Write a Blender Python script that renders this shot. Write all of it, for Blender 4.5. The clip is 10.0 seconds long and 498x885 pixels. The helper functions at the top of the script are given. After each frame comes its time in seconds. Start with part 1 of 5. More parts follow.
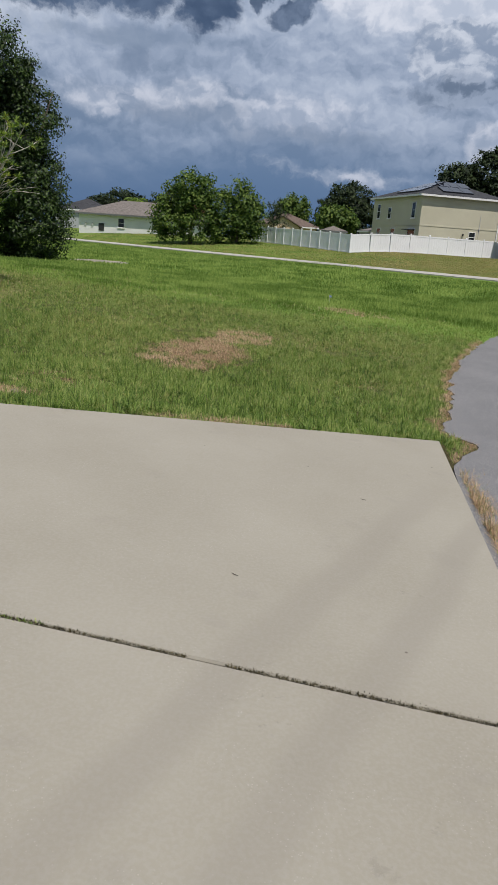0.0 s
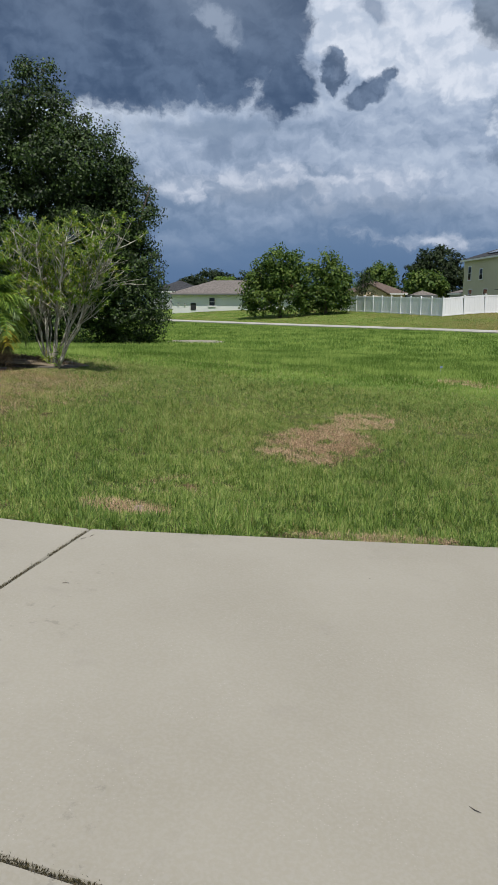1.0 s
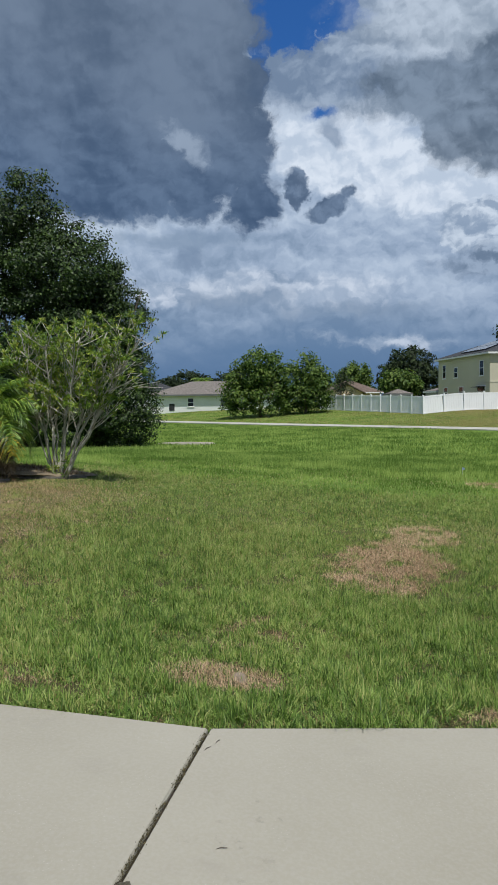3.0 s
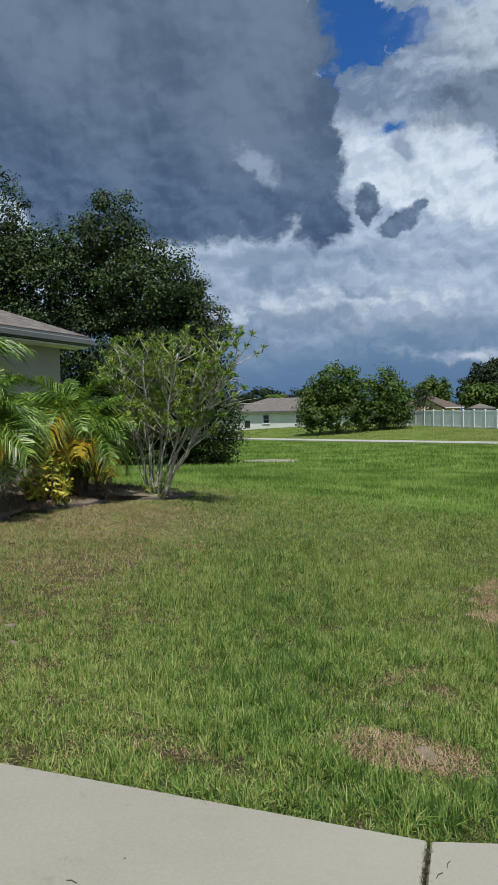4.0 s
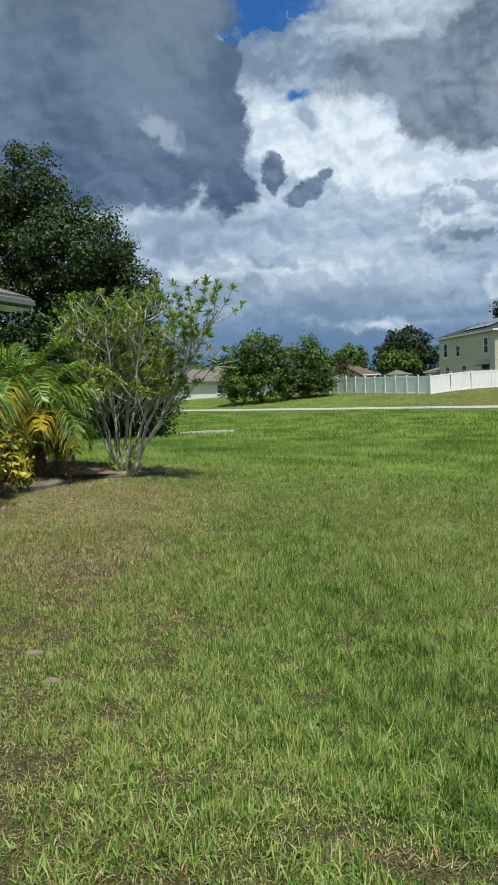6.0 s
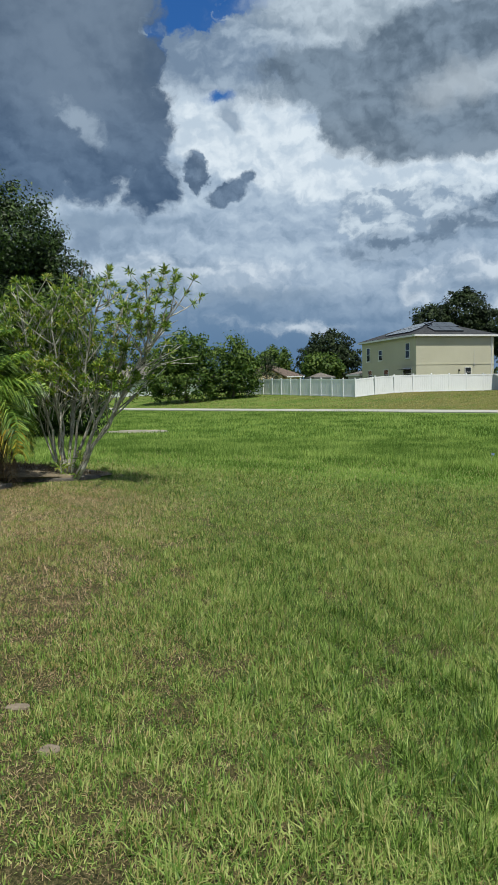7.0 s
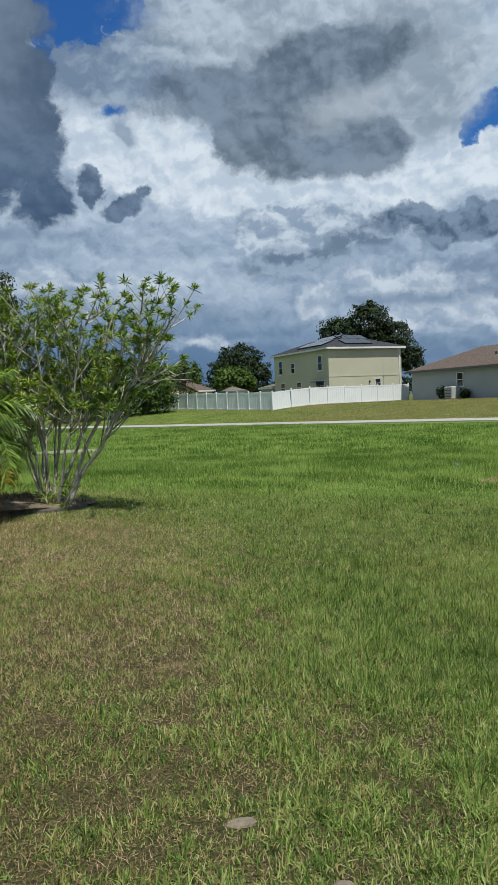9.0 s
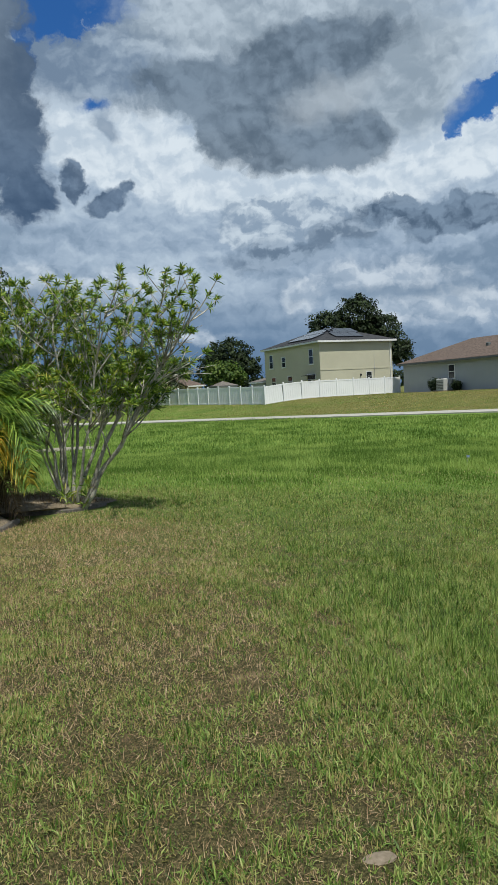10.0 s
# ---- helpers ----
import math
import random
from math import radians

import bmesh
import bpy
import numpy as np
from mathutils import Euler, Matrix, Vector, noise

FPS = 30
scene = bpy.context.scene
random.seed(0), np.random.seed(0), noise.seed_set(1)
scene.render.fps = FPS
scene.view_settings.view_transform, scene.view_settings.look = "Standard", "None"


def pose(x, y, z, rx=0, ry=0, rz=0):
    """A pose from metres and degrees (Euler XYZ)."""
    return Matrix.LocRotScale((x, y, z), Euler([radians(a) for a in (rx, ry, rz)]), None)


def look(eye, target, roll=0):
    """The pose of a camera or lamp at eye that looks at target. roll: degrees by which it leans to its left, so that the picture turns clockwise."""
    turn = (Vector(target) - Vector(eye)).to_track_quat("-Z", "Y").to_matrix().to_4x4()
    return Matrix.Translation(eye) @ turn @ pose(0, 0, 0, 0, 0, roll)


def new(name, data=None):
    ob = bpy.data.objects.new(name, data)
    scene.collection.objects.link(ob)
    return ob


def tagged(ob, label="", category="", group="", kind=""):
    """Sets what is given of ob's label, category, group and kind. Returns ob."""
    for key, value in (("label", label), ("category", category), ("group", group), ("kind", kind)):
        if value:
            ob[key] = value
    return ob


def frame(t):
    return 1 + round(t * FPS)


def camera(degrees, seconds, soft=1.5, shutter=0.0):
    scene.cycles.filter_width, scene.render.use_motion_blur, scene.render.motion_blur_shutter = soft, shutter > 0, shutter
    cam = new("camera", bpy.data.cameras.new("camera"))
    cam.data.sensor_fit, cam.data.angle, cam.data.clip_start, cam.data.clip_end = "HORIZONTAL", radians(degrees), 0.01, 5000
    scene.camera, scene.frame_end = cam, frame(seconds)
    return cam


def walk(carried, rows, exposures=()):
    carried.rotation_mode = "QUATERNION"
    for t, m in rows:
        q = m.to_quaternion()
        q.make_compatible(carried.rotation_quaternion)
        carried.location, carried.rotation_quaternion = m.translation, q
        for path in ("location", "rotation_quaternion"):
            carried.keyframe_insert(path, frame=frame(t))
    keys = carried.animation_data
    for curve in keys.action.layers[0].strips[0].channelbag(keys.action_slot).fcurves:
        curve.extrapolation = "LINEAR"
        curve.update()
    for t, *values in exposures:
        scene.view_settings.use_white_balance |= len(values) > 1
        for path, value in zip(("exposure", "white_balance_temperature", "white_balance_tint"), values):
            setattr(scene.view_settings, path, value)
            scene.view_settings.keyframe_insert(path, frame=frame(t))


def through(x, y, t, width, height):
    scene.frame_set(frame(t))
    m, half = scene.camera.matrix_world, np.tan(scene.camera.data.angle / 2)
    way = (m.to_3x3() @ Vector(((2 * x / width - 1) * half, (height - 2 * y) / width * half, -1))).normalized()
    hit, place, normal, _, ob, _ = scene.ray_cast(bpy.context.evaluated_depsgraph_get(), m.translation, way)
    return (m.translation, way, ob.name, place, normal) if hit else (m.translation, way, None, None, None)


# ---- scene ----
cam = camera(39.3, 10.0, 1.0)
PATH = [
    (0, (0.804, 0.046, 1.531), (0.582, 1.951, 0.964), 4.0),
    (0.5, (0.435, 0.4, 1.641), (0.026, 2.291, 1.132), 1.7),
    (1, (0.15, 0.869, 1.695), (-0.342, 2.768, 1.306), 0.2),
    (1.5, (-0.189, 1.124, 1.719), (-0.685, 3.038, 1.422), -0.8),
    (2, (-0.514, 1.332, 1.792), (-0.962, 3.268, 1.564), -0.6),
    (3.5, (-1.613, 2.2, 1.754), (-2.036, 4.153, 1.679), -0.4),
    (4, (-2.007, 2.475, 1.775), (-2.627, 4.375, 1.714), -1.0),
    (4.5, (-2.445, 2.623, 1.775), (-3.138, 4.496, 1.673), -1.9),
    (5, (-2.791, 2.791, 1.781), (-3.351, 4.708, 1.676), -2.7),
    (6.5, (-3.85, 3.732, 1.667), (-4.15, 5.703, 1.504), -1.6),
    (7, (-4.219, 3.998, 1.698), (-4.372, 5.986, 1.542), -1.1),
    (7.5, (-4.632, 4.126, 1.725), (-4.65, 6.122, 1.6), -0.9),
    (8, (-4.947, 4.325, 1.72), (-4.888, 6.323, 1.646), -1.3),
    (8.5, (-5.314, 4.535, 1.731), (-5.208, 6.531, 1.659), -2.3),
    (9, (-5.725, 4.654, 1.774), (-5.602, 6.646, 1.65), -2.4),
    (9.5, (-6.026, 4.862, 1.752), (-5.931, 6.854, 1.603), -2.8),
    (10, (-6.221, 4.964, 1.787), (-6.063, 6.953, 1.646), -3.1),
]
walk(cam, [(t, look(eye, target, roll)) for t, eye, target, roll in PATH], [(0, -0.05, 6500, 14), (0.8, 0.0, 6450, 13), (1.5, 0.05, 6200, 10), (2, 0.06, 6250, 10), (3.5, 0.03, 6250, 9), (4, 0.0, 6200, 8), (4.6, 0.27, 6400, 4), (5.2, 0.29, 6400, 4), (6.5, 0.2, 6400, 4), (7.5, 0.04, 6400, 5), (8.5, 0.0, 6300, 5), (9.2, 0.03, 6350, 6), (10, 0.05, 6400, 5)])

# ---------------------------------------------------------------- world
SUN_AZ, SUN_EL = 147.0, 67.0          # degrees clockwise from +y, and above the horizon


class Nodes:
    """Short hand for building a node tree."""

    def __init__(self, tree):
        self.tree = tree
        tree.nodes.clear()

    def add(self, kind, **values):
        n = self.tree.nodes.new(kind)
        for k, v in values.items():
            setattr(n, k, v)
        return n

    def join(self, a, b):
        self.tree.links.new(a, b)

    def put(self, socket, value):
        if hasattr(value, "is_output"):
            self.join(value, socket)
        else:
            socket.default_value = value

    def math(self, op, a, b=0.0, c=0.0, clamp=False):
        n = self.add("ShaderNodeMath", operation=op, use_clamp=clamp)
        for s, v in zip(n.inputs, (a, b, c)):
            self.put(s, v)
        return n.outputs[0]

    def vmath(self, op, a, b=(0, 0, 0), out=0):
        n = self.add("ShaderNodeVectorMath", operation=op)
        self.put(n.inputs[0], a)
        self.put(n.inputs[1], b)
        return n.outputs[out]

    def range(self, v, a, b, c=0.0, d=1.0, kind="SMOOTHSTEP"):
        n = self.add("ShaderNodeMapRange", interpolation_type=kind)
        for s, x in zip(n.inputs, (v, a, b, c, d)):
            self.put(s, x)
        return n.outputs[0]

    def mix(self, f, a, b, blend="MIX"):
        n = self.add("ShaderNodeMix", data_type="RGBA", blend_type=blend)
        self.put(n.inputs[0], f)
        for s, v in ((n.inputs[6], a), (n.inputs[7], b)):
            self.put(s, v if hasattr(v, "is_output") else (*v, 1.0) if len(v) == 3 else v)
        return n.outputs[2]

    def noise(self, vector, scale, detail=4.0, rough=0.55, out=0, distortion=0.0):
        n = self.add("ShaderNodeTexNoise")
        if vector is not None:
            self.put(n.inputs["Vector"], vector)
        for k, v in (("Scale", scale), ("Detail", detail), ("Roughness", rough), ("Distortion", distortion)):
            n.inputs[k].default_value = v
        return n.outputs[out]

    def ramp(self, f, stops):
        n = self.add("ShaderNodeValToRGB")
        e = n.color_ramp.elements
        while len(e) < len(stops):
            e.new(0.5)
        for el, (p, c) in zip(e, stops):
            el.position, el.color = p, (*c, 1.0)
        self.put(n.inputs[0], f)
        return n.outputs[0]


def build_world():
    w = bpy.data.worlds.new("sky")
    scene.world = w
    w.use_nodes = True
    n = Nodes(w.node_tree)
    way = n.add("ShaderNodeTexCoord").outputs["Generated"]
    sep = n.add("ShaderNodeSeparateXYZ")
    n.join(way, sep.inputs[0])
    az = n.math("MULTIPLY", n.math("ARCTAN2", sep.outputs[0], sep.outputs[1]), 57.296)
    el = n.math("MULTIPLY", n.math("ARCSINE", sep.outputs[2]), 57.296)
    comb = n.add("ShaderNodeCombineXYZ")
    n.join(az, comb.inputs[0])
    n.join(el, comb.inputs[1])
    q = comb.outputs[0]
    def billows(v, scale, detail):
        """Heaped round lumps, from 0 to 1."""
        k = n.add("ShaderNodeTexVoronoi", voronoi_dimensions="2D", feature="SMOOTH_F1", normalize=True)
        n.join(v, k.inputs["Vector"])
        for name, value in (("Scale", scale), ("Detail", detail), ("Roughness", 0.55), ("Smoothness", 0.45)):
            k.inputs[name].default_value = value
        return n.math("SUBTRACT", 1.0, k.outputs["Distance"])

    # the place in the sky is shifted a little by noise at two scales, so that outlines are ragged
    big = n.vmath("SUBTRACT", n.noise(q, 0.10, 2, 0.5, out=1), (0.5, 0.5, 0.5))
    small = n.vmath("SUBTRACT", n.noise(q, 0.55, 6, 0.62, out=1), (0.5, 0.5, 0.5))
    qs = n.vmath("ADD", n.vmath("ADD", q, n.vmath("MULTIPLY", big, (2.6, 2.0, 0))), n.vmath("MULTIPLY", small, (2.2, 1.7, 0)))
    lumps = n.vmath("MULTIPLY", qs, (0.85, 1.15, 1.0))
    puff = billows(lumps, 0.46, 3.0)
    # light from above: each lump is compared with what lies a little higher
    puff_up = billows(n.vmath("ADD", lumps, (0.30, 0.65, 0)), 0.46, 3.0)
    relief = n.range(n.math("SUBTRACT", puff, puff_up), -0.22, 0.22, kind="LINEAR")
    heap_noise = n.math("SUBTRACT", n.math("ADD", n.math("MULTIPLY", puff, 0.7), n.math("MULTIPLY", n.noise(qs, 0.26, 7, 0.62), 1.1)), 1.0)
    strata = n.noise(n.vmath("MULTIPLY", qs, (0.34, 1.35, 1.0)), 0.13, 5, 0.5)
    wide = n.noise(n.vmath("ADD", q, (31.0, 7.0, 0)), 0.11, 4, 0.5)

    sky = n.add("ShaderNodeTexSky", sky_type="NISHITA", sun_disc=False)
    sky.sun_elevation, sky.sun_rotation = radians(SUN_EL), radians(SUN_AZ)
    sky.air_density, sky.dust_density, sky.ozone_density = 1.0, 0.6, 2.0
    blue = n.mix(1.0, sky.outputs[0], (0.026, 0.058, 0.098), "MULTIPLY")

    PALE = (0.315, 0.39, 0.50)

    def blob(a, e, ra, re, turn=0.0):
        """How far inside an ellipse a place lies, in degrees: 0 on its rim."""
        d = n.vmath("SUBTRACT", qs, (a, e, 0))
        if turn:
            r = n.add("ShaderNodeVectorRotate", rotation_type="Z_AXIS")
            n.join(d, r.inputs["Vector"])
            r.inputs["Angle"].default_value = radians(-turn)
            d = r.outputs[0]
        d = n.vmath("MULTIPLY", d, (1 / ra, 1 / re, 0))
        return n.math("MULTIPLY", n.math("SUBTRACT", 1.0, n.vmath("LENGTH", d, out=1)), min(ra, re))

    def union(*depths):
        m = depths[0]
        for k in depths[1:]:
            m = n.math("MAXIMUM", m, k)
        return m

    def cover(depth, ragged=2.0, crisp=0.3, most=1.0):
        return n.range(n.math("ADD", depth, n.math("MULTIPLY", heap_noise, ragged)), -crisp, crisp, 0.0, most)

    def lit(dark, light, by_relief=0.5, low=0.32, high=0.68):
        f = n.math("ADD", n.math("MULTIPLY", relief, by_relief), n.math("MULTIPLY", wide, 1 - by_relief))
        return n.mix(n.range(f, low, high), dark, light)

    def lay(field, mask, colour):
        return n.mix(mask, field, colour)

    # a pale veil in level strata, whiter higher up
    f = n.math("ADD", n.math("MULTIPLY", strata, 0.82), n.math("MULTIPLY", relief, 0.18))
    f = n.math("ADD", f, n.range(el, 4.0, 17.0, -0.13, 0.09, "LINEAR"))
    field = n.ramp(f, [(0.33, (0.195, 0.265, 0.365)), (0.46, PALE), (0.58, (0.435, 0.51, 0.61)), (0.72, (0.56, 0.625, 0.70))])
    # rain-blue towards the horizon, deepest on the house side
    deep = n.range(az, -8.0, 22.0, 1.0, 0.45)
    low = n.range(n.math("ADD", n.math("MULTIPLY", strata, 6.0), el), 6.0, 12.5, 1.0, 0.0)
    field = lay(field, n.math("MULTIPLY", n.math("MULTIPLY", low, deep), 0.92), (0.118, 0.200, 0.325))
    field = lay(field, n.math("MULTIPLY", n.range(el, 0.5, 5.5, 1.0, 0.0), n.math("MULTIPLY", deep, 0.85)), (0.088, 0.160, 0.285))
    # small bright cumulus low down
    field = lay(field, cover(union(blob(-19.5, 8.9, 2.6, 0.9), blob(-13.2, 9.4, 3.6, 1.0), blob(-5.0, 8.6, 4.6, 1.1), blob(-1.0, 5.0, 2.3, 0.32, -4), blob(9.7, 7.6, 1.6, 1.2), blob(16.0, 8.6, 4.2, 1.1), blob(22.0, 6.2, 4.0, 1.2), blob(17.5, 5.6, 3.0, 0.8)), 1.8, 0.5, 0.7), lit((0.40, 0.47, 0.57), (0.66, 0.70, 0.76)))
    field = lay(field, cover(union(blob(-13.0, 8.4, 3.4, 0.55), blob(-3.2, 7.5, 4.0, 0.45), blob(15.5, 7.3, 4.2, 0.45), blob(-18.0, 12.8, 5.0, 0.5)), 1.6, 0.45, 0.7), (0.19, 0.26, 0.36))
    # the bright towering cloud behind
    field = lay(field, cover(union(blob(-5.0, 19.6, 6.5, 3.4, -18), blob(3.5, 17.0, 7.0, 2.8, -10), blob(18.5, 16.6, 6.5, 2.4), blob(23.5, 17.2, 4.0, 2.2), blob(-33.5, 18.0, 3.0, 1.8)), 2.2, 0.6, 1.0), lit((0.49, 0.56, 0.65), (0.70, 0.745, 0.80), 0.4, 0.30, 0.66))
    # the heap with a shaded foot, in the middle distance
    field = lay(field, cover(union(blob(7.6, 13.4, 4.2, 2.0), blob(11.5, 13.2, 3.6, 1.8), blob(4.6, 13.6, 2.0, 1.6)), 2.4, 0.22, 0.85), lit((0.26, 0.33, 0.43), (0.58, 0.64, 0.71), 0.55, 0.30, 0.66))
    field = lay(field, cover(union(blob(8.4, 10.8, 4.6, 0.9, 6), blob(12.4, 12.0, 2.8, 1.0, 10)), 2.0, 0.4, 0.8), lit((0.125, 0.175, 0.25), (0.29, 0.36, 0.46), 0.7))
    # thin grey cloud round the open blue, and the blue
    field = lay(field, cover(union(blob(-6.0, 24.7, 7.0, 2.7, -10), blob(-1.0, 28.6, 6.0, 3.4)), 2.2, 0.9, 1.0), lit((0.17, 0.23, 0.325), (0.34, 0.41, 0.505), 0.3))
    gap = union(blob(-9.0, 28.8, 3.6, 2.3, -22), blob(-5.2, 28.0, 2.2, 1.2, 20), blob(-11.0, 25.8, 0.5, 1.3), blob(23.8, 20.4, 2.0, 1.4, 35), blob(0.0, 30.4, 1.6, 0.9))
    field = lay(field, cover(gap, 3.4, 0.28, 1.0), blue)
    field = lay(field, cover(blob(-6.6, 21.7, 0.6, 0.3), 1.2, 0.25), blue)
    # the great rain cloud: a dark level base, greyer and softer above
    cloud_a = union(blob(-27.0, 25.5, 16.0, 11.4), blob(-15.5, 19.5, 5.8, 4.6, 25), blob(-13.5, 24.5, 3.0, 2.6), blob(-12.0, 16.0, 2.2, 2.6, -25), blob(-22.5, 17.0, 6.5, 3.0))
    rise = n.range(n.math("ADD", n.math("ADD", el, n.math("MULTIPLY", az, 0.12)), n.math("MULTIPLY", wide, 9.0)), 16.0, 30.0)
    tint = n.mix(rise, lit((0.052, 0.090, 0.160), (0.110, 0.166, 0.258), 0.22), lit((0.085, 0.122, 0.182), (0.156, 0.204, 0.278), 0.10, 0.30, 0.62))
    field = lay(field, cover(cloud_a, 3.6, 0.55, 0.98), tint)
    field = lay(field, cover(blob(-17.2, 20.0, 1.3, 0.6, -35), 2.6, 0.5, 0.5), (0.42, 0.49, 0.58))
    # the grey cloud on the road side: pale shoulders over two dark keels
    field = lay(field, cover(union(blob(9.0, 27.4, 12.0, 3.6), blob(16.5, 23.0, 6.5, 4.0)), 2.4, 1.3, 0.9), lit((0.27, 0.325, 0.39), (0.50, 0.56, 0.63), 0.25))
    keel = union(blob(3.2, 22.9, 6.6, 1.9, 3), blob(9.5, 24.2, 8.6, 2.5, 10), blob(4.6, 20.2, 3.2, 2.5), blob(9.0, 19.6, 5.8, 2.6, -3), blob(14.0, 19.0, 3.2, 1.9))
    field = lay(field, cover(keel, 2.1, 0.45, 0.94), lit((0.094, 0.130, 0.178), (0.200, 0.255, 0.328), 0.25))
    field = lay(field, cover(blob(12.2, 21.8, 3.0, 1.1, 12), 1.8, 0.9, 0.7), (0.40, 0.44, 0.49))
    # dark scraps in front
    field = lay(field, cover(union(blob(16.7, 13.7, 2.2, 1.0, 8), blob(21.8, 12.7, 4.2, 1.5, 6)), 1.8, 0.22, 0.93), lit((0.070, 0.110, 0.172), (0.19, 0.255, 0.35), 0.5))
    field = lay(field, cover(union(blob(-8.5, 16.6, 0.9, 1.5, 8), blob(-5.5, 15.5, 2.0, 0.65, 22), blob(-4.2, 16.2, 0.7, 0.6)), 1.3, 0.15, 0.93), lit((0.072, 0.112, 0.180), (0.150, 0.210, 0.305), 0.4))
    field = lay(field, cover(union(blob(-16.9, 11.4, 1.3, 0.38, 16), blob(-5.6, 20.4, 1.2, 0.6, -40)), 1.4, 0.35, 0.7), (0.17, 0.235, 0.335))
    # heavier cloud added out of view round the horizon, to cut the ambient light
    back = n.range(n.math("ABSOLUTE", az), 45.0, 90.0)
    field = n.mix(n.math("MULTIPLY", back, 0.85), field, n.mix(n.range(wide, 0.38, 0.62), (0.13, 0.18, 0.25), (0.36, 0.43, 0.52)))
    # overhead, unseen, broken cloud over deep blue is put in to lower the ambient
    top = n.range(el, 34.0, 52.0)
    field = n.mix(top, field, n.mix(n.range(wide, 0.42, 0.62), blue, (0.20, 0.24, 0.30)))
    field = n.mix(1.0, field, (0.985, 0.998, 1.025), "MULTIPLY")
    below = n.range(el, -2.0, 0.0)
    field = n.mix(below, (0.10, 0.12, 0.10), field)
    bg = n.add("ShaderNodeBackground")
    n.join(field, bg.inputs[0])
    bg.inputs[1].default_value = SKY
    n.join(bg.outputs[0], n.add("ShaderNodeOutputWorld").inputs[0])


SKY = 1.0
build_world()
sun = new("sun", bpy.data.lights.new("sun", "SUN"))
sun.data.energy, sun.data.angle, sun.data.color = 4.5, radians(0.5), (1.0, 0.95, 0.86)
sun_way = Vector((math.sin(radians(SUN_AZ)) * math.cos(radians(SUN_EL)), math.cos(radians(SUN_AZ)) * math.cos(radians(SUN_EL)), math.sin(radians(SUN_EL))))
sun.matrix_world = look(sun_way * 300, (0, 0, 0))


# ---------------------------------------------------------------- materials
def material(name, rough=0.8, metal=0.0, spec=0.3):
    m = bpy.data.materials.new(name)
    m.use_nodes = True
    n = Nodes(m.node_tree)
    b = n.add("ShaderNodeBsdfPrincipled")
    b.inputs["Roughness"].default_value, b.inputs["Metallic"].default_value = rough, metal
    b.inputs["Specular IOR Level"].default_value = spec
    out = n.add("ShaderNodeOutputMaterial")
    n.join(b.outputs[0], out.inputs[0])
    return m, n, b, out


def where(n):
    return n.add("ShaderNodeNewGeometry").outputs["Position"]


def bump(n, b, height, strength, distance):
    k = n.add("ShaderNodeBump")
    k.inputs["Strength"].default_value, k.inputs["Distance"].default_value = strength, distance
    n.join(height, k.inputs["Height"])
    n.join(k.outputs[0], b.inputs["Normal"])


def surface(name, low, high, scale=2.0, grain=40.0, rough=0.85, relief=0.3, depth=0.004, metal=0.0, spec=0.3):
    """A plain surface: a slow drift of colour, a fine grain, and a little relief."""
    m, n, b, _ = material(name, rough, metal, spec)
    p = where(n)
    f = n.math("ADD", n.math("MULTIPLY", n.noise(p, scale, 5), 0.6), n.math("MULTIPLY", n.noise(p, grain, 3), 0.4))
    n.join(n.ramp(f, [(0.36, low), (0.64, high)]), b.inputs["Base Color"])
    bump(n, b, n.noise(p, grain, 4), relief, depth)
    return m


def leafy(name, stops, drift=0.4, through=0.35, rough=0.5, spec=0.35, up=0.3, scale=0.55, wide=0.0):
    """Leaves and blades: each takes a tint of its own, and some light passes through."""
    m, n, b, out = material(name, rough, 0.0, spec)
    g = n.add("ShaderNodeNewGeometry")
    f = n.math("ADD", n.math("MULTIPLY", g.outputs["Random Per Island"], 1 - drift), n.math("MULTIPLY", n.range(n.noise(g.outputs["Position"], scale, 5, 0.6), 0.30, 0.70), drift))
    if wide:
        f = n.math("ADD", f, n.math("MULTIPLY", n.math("SUBTRACT", n.noise(n.vmath("MULTIPLY", g.outputs["Position"], (1.0, 0.55, 0.0)), 0.55, 4, 0.6), 0.5), wide))
    c = n.ramp(f, stops)
    n.join(c, b.inputs["Base Color"])
    # shading normals are leant towards the sky, so that the faces catch more sun
    if up:
        lean = n.vmath("NORMALIZE", n.vmath("ADD", n.vmath("MULTIPLY", g.outputs["Normal"], (1 - up,) * 3), (0, 0, up)))
        n.join(lean, b.inputs["Normal"])
    t = n.add("ShaderNodeBsdfTranslucent")
    n.join(n.mix(1.0, c, (1.15, 1.1, 0.6), "MULTIPLY"), t.inputs[0])
    s = n.add("ShaderNodeMixShader")
    s.inputs[0].default_value = through
    n.join(b.outputs[0], s.inputs[1])
    n.join(t.outputs[0], s.inputs[2])
    n.join(s.outputs[0], out.inputs[0])
    return m


